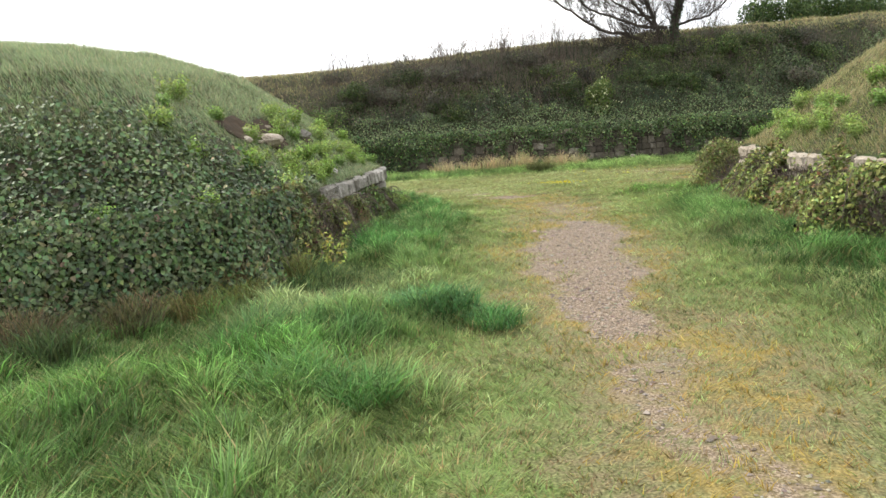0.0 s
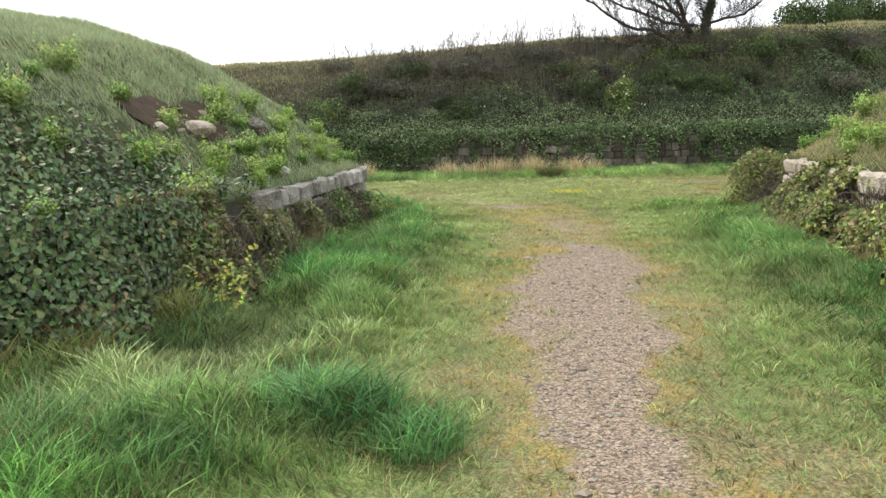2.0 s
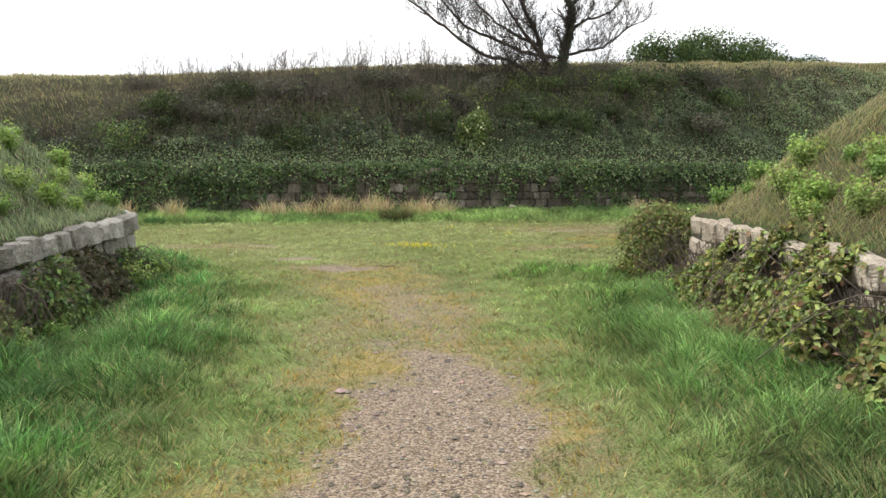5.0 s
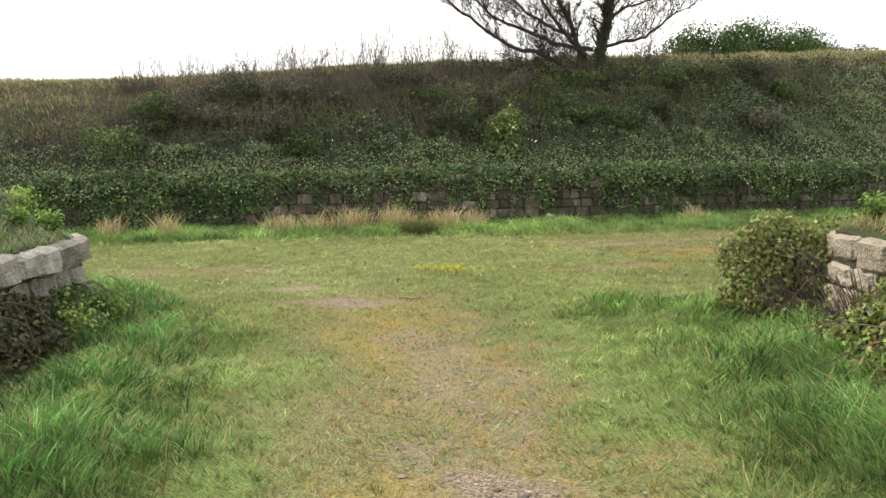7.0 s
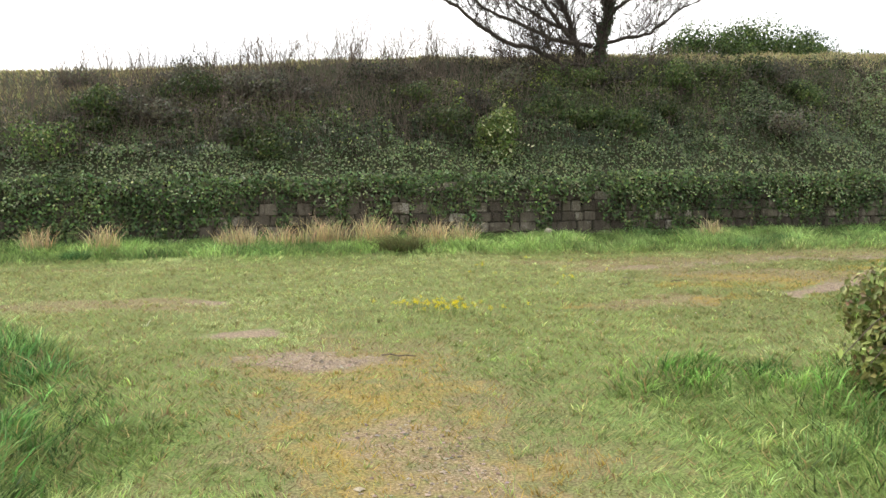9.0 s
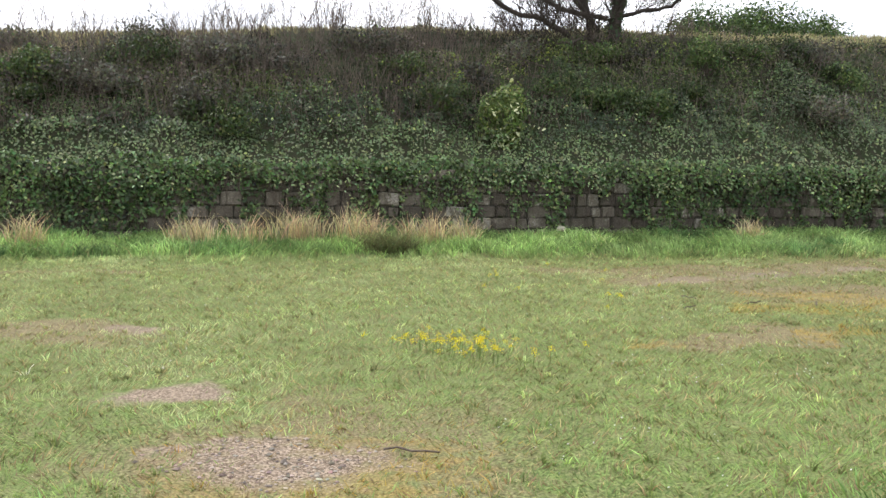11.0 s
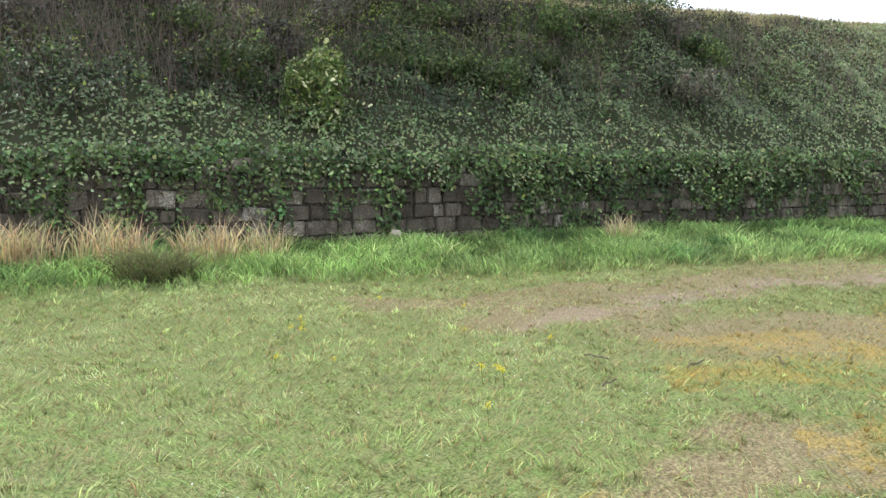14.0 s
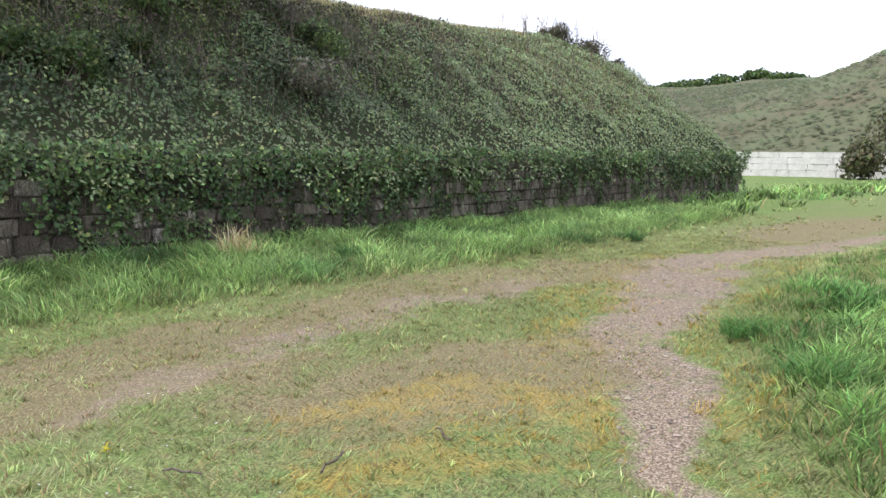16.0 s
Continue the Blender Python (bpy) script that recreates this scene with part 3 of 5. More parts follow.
def turf(name, tufts, each, box, wide, label, tall=1.0):
    """Turf as many small tufts, whose blades lean outwards and with the lie of the grass."""
    x, y = rng.uniform(box[0], box[1], tufts), rng.uniform(box[2], box[3], tufts)
    lush, grav, dry, moss = lush_mask(x, y), gravel_mask(x, y), dry_mask(x, y), moss_mask(x, y)
    rag = fbm(x, y, 0.45, 71)
    keep = clear_of_banks(x, y) & (rng.random(tufts) > np.clip((grav + 0.9 * rag - 0.85) * 3, 0, 1) * 0.99) & (rng.random(tufts) > (1 - lush) * (0.62 + 0.3 * dry)) & (rng.random(tufts) > moss * 0.7)
    x, y, lush, dry, moss = x[keep], y[keep], lush[keep], dry[keep], moss[keep]
    t = len(x)
    big = fbm(x, y, 0.8, 75)
    high = 0.03 + 0.05 * rng.random(t) * (1 - 0.5 * dry) + 0.06 * np.clip(big - 0.4, 0, 1) * (1 - dry)
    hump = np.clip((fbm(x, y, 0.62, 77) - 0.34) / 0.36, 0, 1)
    high += lush * (0.03 + 0.10 * hump + 0.05 * big + 0.04 * (y > 25)) * rng.uniform(0.6, 1.2, t)
    high *= tall
    mixg = np.clip(lush * (0.45 + 0.9 * big), 0, 1)[:, None]
    # shady darkens the long grass by place beside both banks, shade put into colour
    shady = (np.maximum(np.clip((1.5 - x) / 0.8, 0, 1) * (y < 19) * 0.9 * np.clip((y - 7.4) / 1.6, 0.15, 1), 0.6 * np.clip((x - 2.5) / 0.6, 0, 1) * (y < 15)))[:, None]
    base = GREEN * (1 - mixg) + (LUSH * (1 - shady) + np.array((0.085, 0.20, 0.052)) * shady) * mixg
    pale = np.clip((fbm(x, y, 2.4, 81) - 0.40) * 3, 0, 1)[:, None]
    pale = 0.6 * pale * np.interp(y, [12, 15], [1.0, 0.55])[:, None] * (1 - 0.6 * shady) * (1 - 0.45 * lush[:, None])
    pale = np.maximum(pale, 0.65 * ellipse(*warp(x, y, 0.9), -1.0, 7.5, 0.9, 1.6)[:, None])
    base = base * (1 - pale) + PALE_GREEN * pale
    grey = 0.2 * np.clip((y - 18) / 2, 0, 1)[:, None] * (1 - 0.6 * lush[:, None])
    base = base * (1 - grey) + np.array((0.42, 0.40, 0.22)) * grey
    bright = (0.55 * (y > 25) * lush)[:, None]
    base = base * (1 - bright) + np.array((0.30, 0.41, 0.14)) * bright
    deep = np.clip((fbm(x, y, 1.1, 83) - 0.52) * 4, 0, 1)[:, None] * lush[:, None]
    base = base * (1 - 0.55 * deep) + np.array((0.03, 0.10, 0.035)) * 0.55 * deep
    # hollows between hummocks painted darker, hummock tops lighter, as if shaded
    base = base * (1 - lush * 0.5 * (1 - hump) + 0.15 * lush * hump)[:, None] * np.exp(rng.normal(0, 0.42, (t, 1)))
    olive = (0.3 * dry * (1 - lush))[:, None]
    base = base * (1 - olive) + np.array((0.30, 0.28, 0.10)) * olive
    # brightness ramped by place in the tint, standing in for glancing light
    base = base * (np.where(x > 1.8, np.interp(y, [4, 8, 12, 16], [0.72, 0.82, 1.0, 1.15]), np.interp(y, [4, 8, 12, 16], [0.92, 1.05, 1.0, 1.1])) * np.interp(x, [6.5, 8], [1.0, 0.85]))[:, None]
    base = np.where(((moss > 0.25) & (rng.random(t) < 0.35))[:, None], (0.40, 0.30, 0.08), base)
    k = np.repeat(np.arange(t), each)
    n = len(k)
    a = rng.random(n) * 2 * np.pi
    rad = np.abs(rng.normal(0, 1, n)) * (0.02 + 0.05 * lush[k]) * (wide / 0.008) ** 0.7
    px, py = x[k] + np.cos(a) * rad, y[k] + np.sin(a) * rad
    ok = clear_of_banks(px, py)
    k, a, px, py = k[ok], a[ok], px[ok], py[ok]
    n = len(k)
    lie = fbm(x, y, 1.4, 85)[k] * 14
    away = np.where(rng.random(n) < 0.32, lie, a)
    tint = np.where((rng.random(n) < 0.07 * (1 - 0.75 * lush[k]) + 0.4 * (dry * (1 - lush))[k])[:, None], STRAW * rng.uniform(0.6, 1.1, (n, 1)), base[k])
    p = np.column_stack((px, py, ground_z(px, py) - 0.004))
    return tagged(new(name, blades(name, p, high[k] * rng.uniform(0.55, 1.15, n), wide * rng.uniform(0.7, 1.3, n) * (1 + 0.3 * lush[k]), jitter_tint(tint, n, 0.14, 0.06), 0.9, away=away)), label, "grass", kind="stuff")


def lawn(name, n, box, wide, label):
    """Short trodden turf, thin where the ground is worn."""
    x, y = rng.uniform(box[0], box[1], n), rng.uniform(box[2], box[3], n)
    lush, grav, dry, moss = lush_mask(x, y), gravel_mask(x, y), dry_mask(x, y), moss_mask(x, y)
    worn = np.clip((grav + 0.9 * fbm(x, y, 0.45, 71) - 0.85) * 3, 0, 1)
    patch = fbm(x, y, 0.35, 161)
    keep = clear_of_banks(x, y) & (rng.random(n) > worn * 0.97) & (rng.random(n) > dry * np.clip(patch * 2.2 - 0.5, 0, 0.95))
    x, y, lush, dry, moss, patch = x[keep], y[keep], lush[keep], dry[keep], moss[keep], patch[keep]
    n = len(x)
    pale = 0.75 * np.clip((fbm(x, y, 1.6, 163) - 0.36) * 2.6, 0, 1)[:, None]
    base = GREEN * (1 - pale) + PALE_GREEN * pale
    # the y ramp lightens farther turf, painting glancing light into its colour
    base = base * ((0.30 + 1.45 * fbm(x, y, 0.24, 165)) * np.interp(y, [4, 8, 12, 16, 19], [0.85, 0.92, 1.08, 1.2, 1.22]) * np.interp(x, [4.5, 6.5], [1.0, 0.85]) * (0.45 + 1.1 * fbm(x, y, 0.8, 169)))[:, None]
    grey = 0.2 * np.clip((y - 18) / 2, 0, 1)[:, None]
    base = base * (1 - grey) + np.array((0.43, 0.40, 0.22)) * grey
    k = rng.random(n)
    base = np.where((k < 0.12 + 0.36 * dry)[:, None], STRAW * rng.uniform(0.45, 1.1, (n, 1)), base)
    base = np.where(((k > 0.96 - 0.12 * dry))[:, None], (0.22, 0.15, 0.08), base)
    base = np.where(((moss > 0.2) & (patch > 0.46) & (rng.random(n) < moss * 1.1))[:, None], (0.44, 0.32, 0.075), base)
    h = rng.uniform(0.018, 0.06, n) * (0.55 + 0.9 * patch) * (1 - 0.4 * dry) * (1 + lush)
    away = np.where(rng.random(n) < 0.6, fbm(x, y, 0.6, 167) * 16, rng.random(n) * 6.28)
    p = np.column_stack((x, y, ground_z(x, y) - 0.003))
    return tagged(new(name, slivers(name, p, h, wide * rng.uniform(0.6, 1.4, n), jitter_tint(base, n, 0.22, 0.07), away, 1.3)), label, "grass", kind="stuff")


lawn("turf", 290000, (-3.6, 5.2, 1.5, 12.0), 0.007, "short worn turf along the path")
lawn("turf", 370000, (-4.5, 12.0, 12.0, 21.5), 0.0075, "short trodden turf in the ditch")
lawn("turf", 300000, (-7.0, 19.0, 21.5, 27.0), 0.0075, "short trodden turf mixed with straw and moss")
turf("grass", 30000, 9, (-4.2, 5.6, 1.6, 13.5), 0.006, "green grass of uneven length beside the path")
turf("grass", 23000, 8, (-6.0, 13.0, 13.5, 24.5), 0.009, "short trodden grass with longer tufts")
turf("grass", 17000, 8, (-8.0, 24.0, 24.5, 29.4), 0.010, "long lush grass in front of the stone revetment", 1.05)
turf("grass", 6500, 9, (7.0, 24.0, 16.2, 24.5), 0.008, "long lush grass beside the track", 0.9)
turf("grass", 2600, 9, (-14.0, 12.0, -8.0, 2.0), 0.02, "rough grass before the banks")
turf("grass", 2600, 8, (24.0, 60.0, 15.0, 44.0), 0.05, "far rough grass along the ditch", 1.6)


# ---- grass and herbs on the banks ----
def bank_grass(name, poly, height, n, box, lo, hi, wide, tints, label, ivy_free=None, dmin=0.0, lean=0.6):
    p, d, nor = scatter(poly, height, n, box)
    ok = d > dmin
    if ivy_free is not None:
        ok &= ivy_free(p[:, 0], p[:, 1], d)
    p, d = p[ok], d[ok]
    n = len(p)
    k = fbm(p[:, 0], p[:, 1], 1.3, 91)[:, None]
    base = np.array(tints[0]) * (1 - k) + np.array(tints[1]) * k
    base = np.where((rng.random(n) < 0.18)[:, None], tints[2], base)
    h = rng.uniform(lo, hi, n) * (0.6 + 0.8 * k[:, 0])
    return tagged(new(name, slivers(name, p, h, wide * rng.uniform(0.7, 1.4, n), jitter_tint(base, n, 0.22, 0.08), rng.random(n) * 3 + 5 * k[:, 0], lean * 1.3)), label, "grass", kind="stuff")


SCAR = [(-2.5, 12.1, 0.24, 0.8), (-2.7, 11.2, 0.26, 0.7), (-2.3, 14.0, 0.16, 0.5)]


def off_scar(x, y):
    s = np.zeros(np.shape(x))
    for e in SCAR:
        s = np.maximum(s, ellipse(x, y, *e))
    return s + 0.7 * (fbm(x, y, 0.5, 93) - 0.5) < 0.55


DULL = ((0.21, 0.29, 0.14), (0.37, 0.43, 0.25), (0.48, 0.45, 0.29))
bank_grass("bank_grass", LEFT, left_height, 230000, (-9.0, -1.2, 5.8, 18.6), 0.035, 0.11, 0.007, DULL, "soft dull green grass covering the bank",
           lambda x, y, d: off_scar(x, y) & ((d > 1.0) | (y > 10.3)))
bank_grass("bank_grass", RIGHT, right_height, 120000, (4.6, 12.0, 6.0, 16.2), 0.035, 0.11, 0.008, ((0.27, 0.30, 0.12), (0.44, 0.40, 0.21), (0.56, 0.45, 0.28)), "dull green and straw grass covering the bank", dmin=0.03)
bank_grass("bank_grass", FAR, far_height, 80000, (-14.0, 34.0, 29.6, 39.0), 0.05, 0.15, 0.026, ((0.27, 0.26, 0.115), (0.39, 0.36, 0.18), (0.50, 0.42, 0.24)), "straw-green rough grass on the rampart crest",
           lambda x, y, d: d + 2.2 * (fbm(x, y, 3.0, 95) - 0.5) > np.interp(x, [-8, -5, -2, 3, 12, 18, 24], [0.9, 1.4, 3.2, 4.6, 5.6, 3.8, 1.6]), lean=0.5)

# bare earth where the bank has slipped
xs, ys = np.arange(-4.0, -1.6, 0.06), np.arange(10.2, 15.8, 0.06)
sx, sy = np.meshgrid(xs, ys, indexing="ij")
sd = edge_distance(LEFT, sx, sy)[0]
sz = left_height(sx, sy, np.maximum(sd, 0)) + 0.012 + 0.05 * fbm(sx, sy, 0.25, 97)
bare = ~off_scar(sx, sy)
m = len(ys)
i, j = np.meshgrid(np.arange(len(xs) - 1), np.arange(m - 1), indexing="ij")
q = np.stack((i * m + j, (i + 1) * m + j, (i + 1) * m + j + 1, i * m + j + 1), -1)[bare[:-1, :-1]]
tagged(new("earth_scar", mesh_from("earth_scar", np.stack((sx, sy, sz), -1), np.full(len(q), 4), q, M_EARTH, smooth=True)), "dark bare earth slipped from the bank", "bare earth", kind="structure")


# ---- ivy ----
def ivy_sheet(name, p, nor, lo, hi, tints, label, loose=0.55, outline=IVY):
    n = len(p)
    k = fbm(p[:, 0] + p[:, 1] * 0.3, p[:, 2] * 1.7 + p[:, 1], 0.9, 101)[:, None]
    base = np.array(tints[0]) * (1 - k) + np.array(tints[1]) * k
    odd = rng.random(n)
    base = np.where((odd < 0.035)[:, None], tints[2], base)
    return tagged(new(name, leaves(name, p, nor, rng.uniform(lo, hi, n), jitter_tint(base, n, 0.42, 0.12), outline, loose=loose)), label, "ivy", kind="stuff")


def line_points(pts, s, out, z):
    """Places out metres in front of a wall's line, at heights z; also the way out."""
    cum = np.concatenate(([0], np.cumsum([math.dist(a, b_) for a, b_ in zip(pts, pts[1:])])))
    px, py = np.interp(s, cum, [p_[0] for p_ in pts]), np.interp(s, cum, [p_[1] for p_ in pts])
    a = np.array(pts)
    t = a[1:] - a[:-1]
    t /= np.linalg.norm(t, axis=1)[:, None]
    t = np.concatenate((t[:1], t[:-1] + t[1:], t[-1:]))
    t /= np.linalg.norm(t, axis=1)[:, None]
    o = np.column_stack((np.interp(s, cum, t[:, 1]), -np.interp(s, cum, t[:, 0])))
    o /= np.linalg.norm(o, axis=1)[:, None]
    return np.column_stack((px + o[:, 0] * out, py + o[:, 1] * out, z)), np.column_stack((o, np.zeros(len(s))))


IVY_DARK = ((0.045, 0.075, 0.028), (0.16, 0.215, 0.09), (0.22, 0.19, 0.10))
NEAR_LINE = [(-8.0, 6.3), (-3.4, 6.8), (-2.15, 7.7), (-1.68, 9.2), (-1.6, 10.8)]
n = 21000
s = rng.uniform(0, 7.6, n)
z = rng.uniform(0.05, 1.0, n)
p1, o1 = line_points(NEAR_LINE, s, 0.02 + (0.12 + 0.5 * np.clip(1 - z / 1.05, 0, 1)) * (0.55 + 0.6 * fbm(s, z, 0.5, 171)) * rng.uniform(0.7, 1.05, n), z)
p2, d2, n2 = scatter(LEFT, left_height, 60000, (-8.0, -1.4, 6.2, 11.2))
ok = d2 + 0.9 * (fbm(p2[:, 0], p2[:, 1], 0.8, 103) - 0.5) < np.interp(p2[:, 1], [6, 9.0, 11.0], [1.9, 1.3, 0.1]) * rng.uniform(0.3, 1.25, len(d2))
p2, n2 = p2[ok] + n2[ok] * rng.uniform(0.0, 0.16, (ok.sum(), 1)), n2[ok]
ivy_sheet("ivy", np.concatenate((p1, p2)), np.concatenate((o1 + [0, 0, 0.5], n2)), 0.032, 0.062, IVY_DARK, "dark glossy ivy draped over the bank and its wall")


def far_cover(x, z):
    """How thickly ivy hangs over the revetment: 1 all leaves, 0 bare stone."""
    hang = np.interp(x, [-9, -1, 0.5, 8.8, 9.5, 16.5, 17.5, 20, 24], [0.1, 0.2, 1.0, 1.0, 0.55, 0.55, 0.95, 0.8, 0.75]) + 1.2 * (fbm(x, 0 * x, 0.9, 111) - 0.5) + 0.9 * (value_noise(x, 0 * x, 0.16, 112) - 0.5)
    c = np.clip((z - hang) * 5 + 0.5, 0, 1)
    for a, b_, lo, hi in ((5.0, 6.15, 0.0, 1.02), (6.35, 6.75, 0.6, 1.15), (7.0, 8.9, 0.0, 0.95), (0.6, 2.6, 0.5, 1.12), (3.3, 4.3, 0.5, 1.1), (11.6, 12.3, 0.2, 1.0), (17.3, 19.5, 0.35, 1.35), (24.0, 26.5, 0.3, 1.2)):
        c = np.where((x > a) & (x < b_) & (z > lo) & (z < hi + 0.25 * (value_noise(x, z, 0.2, 114) - 0.5)), c * 0.2, c)
    return np.maximum(c, 0.7 * np.clip((fbm(x, z * 0.7, 0.42, 173) - 0.5) * 9, 0, 1))


n = 66000
x = rng.uniform(-12, 32, n)
z = rng.uniform(0.1, 1.66, n)
ok = (rng.random(n) < far_cover(x, z)) & (z < 1.36 + 0.5 * fbm(x, 0 * x, 0.7, 177))
x, z = x[ok], z[ok]
n = len(x)
swell = np.clip(fbm(x, z, 0.45, 175) * 1.6 - 0.35, 0, 1)
curtain = np.column_stack((x, FAR_Y - 0.05 - rng.random(n) ** 0.6 * swell * (0.14 + 0.36 * np.clip(z - 0.8, 0, 1)), z))
ivy_sheet("ivy", curtain, np.tile((0, -1.0, 0.5), (n, 1)), 0.045, 0.085, ((0.03, 0.058, 0.02), (0.165, 0.235, 0.085), (0.28, 0.35, 0.12)), "dark green ivy hanging down the stone revetment", 0.7)

# bare brown ivy stems and withered strands on the stones
n = 2600
x, z = rng.uniform(-10, 31, n), rng.uniform(0.35, 1.45, n)
a = np.column_stack((x, np.full(n, FAR_Y - 0.085), z))
b_ = a + np.column_stack((rng.normal(0, 0.10, n), rng.uniform(-0.05, 0.0, n), -rng.uniform(0.15, 0.5, n)))
b_[:, 2] = np.maximum(b_[:, 2], 0.08)
tagged(new("ivy_strands", sticks("ivy_strands", a, b_, np.full(n, 0.006), np.full(n, 0.003), M_TWIG)), "bare brown ivy stems clinging to the revetment", "ivy", kind="stuff")


def mantle(n, box):
    """Roots for the growth on the rampart, lifted into uneven mounds: place, depth, slope."""
    p, d, nor = scatter(FAR, far_height, n, box)
    mound = np.clip(fbm(p[:, 0], p[:, 1] * 1.2, 0.8, 115) * 2.2 - 0.75, 0, 1) * np.clip(d / 0.6, 0.25, 1) * np.interp(p[:, 0], [14, 24], [1.0, 0.5])
    return p + nor * (mound * 0.55 * rng.uniform(0.35, 1.0, len(p)) + 0.05 * rng.random(len(p)))[:, None], d, nor


# ivy along the ledge and up the lower slope, in light and dark patches
p, d, nor = mantle(190000, (-14, 33, FAR_Y, 35.5))
lim = np.interp(p[:, 0], [-10, -6, 4, 8, 12, 18, 24, 33], [1.0, 1.1, 1.5, 2.2, 2.0, 3.4, 5.2, 5.4]) + 2.0 * (fbm(p[:, 0], p[:, 1], 1.4, 113) - 0.5)
ok = d < lim
p, d, nor = p[ok], d[ok], nor[ok]
n = len(p)
spill = np.clip(1 - d / 0.6, 0, 1) * rng.random(n) * np.clip(fbm(p[:, 0], 0 * d, 0.55, 127) * 2.2 - 0.5, 0, 1)
p = p - np.column_stack((0 * d, spill * 0.75, spill * 0.75))
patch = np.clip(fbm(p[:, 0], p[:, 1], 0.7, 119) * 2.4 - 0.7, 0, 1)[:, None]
# light paints the ledge's highlights into the leaf tint; the right end lightens too
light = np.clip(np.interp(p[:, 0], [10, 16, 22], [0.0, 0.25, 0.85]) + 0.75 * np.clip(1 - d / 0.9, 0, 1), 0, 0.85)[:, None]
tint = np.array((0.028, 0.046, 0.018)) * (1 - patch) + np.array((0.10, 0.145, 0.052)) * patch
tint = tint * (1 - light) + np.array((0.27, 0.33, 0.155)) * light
tint = np.where((rng.random(n) < 0.04)[:, None], (0.27, 0.31, 0.12), tint)
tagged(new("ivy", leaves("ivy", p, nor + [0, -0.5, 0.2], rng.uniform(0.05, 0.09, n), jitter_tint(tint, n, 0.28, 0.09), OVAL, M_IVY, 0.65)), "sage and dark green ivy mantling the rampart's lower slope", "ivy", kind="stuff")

# twiggy brown and green scrub above it
p, d, nor = mantle(170000, (-14, 33, FAR_Y + 0.6, 36.0))
low = np.interp(p[:, 0], [-10, -6, 4, 8, 12, 18, 24, 33], [0.6, 0.7, 0.9, 1.3, 1.3, 2.4, 4.0, 5.0])
top = np.interp(p[:, 0], [-12, -8, -5, -2, 3, 12, 18, 24, 33], [0.8, 1.0, 1.7, 3.6, 4.6, 5.0, 4.6, 4.4, 5.2])
w = 1.8 * (fbm(p[:, 0], p[:, 1], 1.7, 117) - 0.5)
ok = (d + w > low) & (d + w < top)
p, d, nor = p[ok], d[ok], nor[ok]
n = len(p)
tone = np.clip(fbm(p[:, 0], p[:, 1], 1.1, 121) * 2.6 - 0.8, 0, 1)[:, None]
brown = np.interp(p[:, 0], [-10, 5, 8, 14, 20, 26], [0.75, 0.65, 0.2, 0.28, 0.5, 0.2]) * np.clip(fbm(p[:, 0], p[:, 1], 1.9, 123) * 2.4 - 0.4, 0.1, 1.2)
tint = np.where((rng.random(n) < brown)[:, None], np.array((0.05, 0.04, 0.032)) * (1 - tone) + np.array((0.165, 0.14, 0.105)) * tone, np.array((0.024, 0.036, 0.015)) * (1 - tone) + np.array((0.10, 0.125, 0.04)) * tone)
fresh = (rng.random(n) < 0.5 * np.clip(fbm(p[:, 0], p[:, 1], 1.0, 125) * 5 - 2.9, 0, 1) * np.interp(p[:, 0], [3, 6, 16, 19], [0.2, 1, 1, 0.3]))
tint = np.where(fresh[:, None], (0.20, 0.25, 0.055), tint)
tagged(new("scrub", leaves("scrub", p, nor + [0, -0.4, 0.2], rng.uniform(0.045, 0.085, n), jitter_tint(tint, n, 0.35, 0.08), OVAL, M_SCRUB, 0.85)), "brown and green bramble scrub on the rampart slope", "scrub", kind="stuff")

# thin dead stems over the rampart
p, d, nor = scatter(FAR, far_height, 34000, (-11, 31, FAR_Y, 36.5))
ok = (d > 0.5) & (d < 4.6) & (rng.random(len(d)) < np.interp(p[:, 0], [-11, -5, 0, 5, 8, 15, 22, 31], [0.1, 0.5, 0.9, 0.7, 0.18, 0.25, 0.25, 0.05]) * np.interp(d, [0.5, 1.5, 3.5, 4.6], [0.2, 0.8, 0.7, 0.3]))
p = p[ok]
n = len(p)
tip = p + np.column_stack((rng.normal(0, 0.2, n), rng.normal(-0.12, 0.2, n), rng.uniform(0.35, 0.95, n)))
tagged(new("dead_stems", sticks("dead_stems", p, tip, np.full(n, 0.006), np.full(n, 0.002), M_TWIG)), "grey-brown dead bramble stems on the rampart", "stem_tangle", kind="stuff")


# ---- shrubs, brambles and herbs ----
def thing(name, x, y, z, label, category, group="", turn=0.0):
    ob = new(name)
    ob.matrix_world = pose(x, y, z, 0, 0, turn)
    return tagged(ob, label, category, group)


MANY = ("foliage", "stem_tangle", "twig_crown", "grass_spray", "bud_scatter", "ivy")     # parts too fine to pick apart


def part(name, mesh, parent, label=""):
    return tagged(under(new(name, mesh), parent), label, kind="stuff" if name in MANY else "")


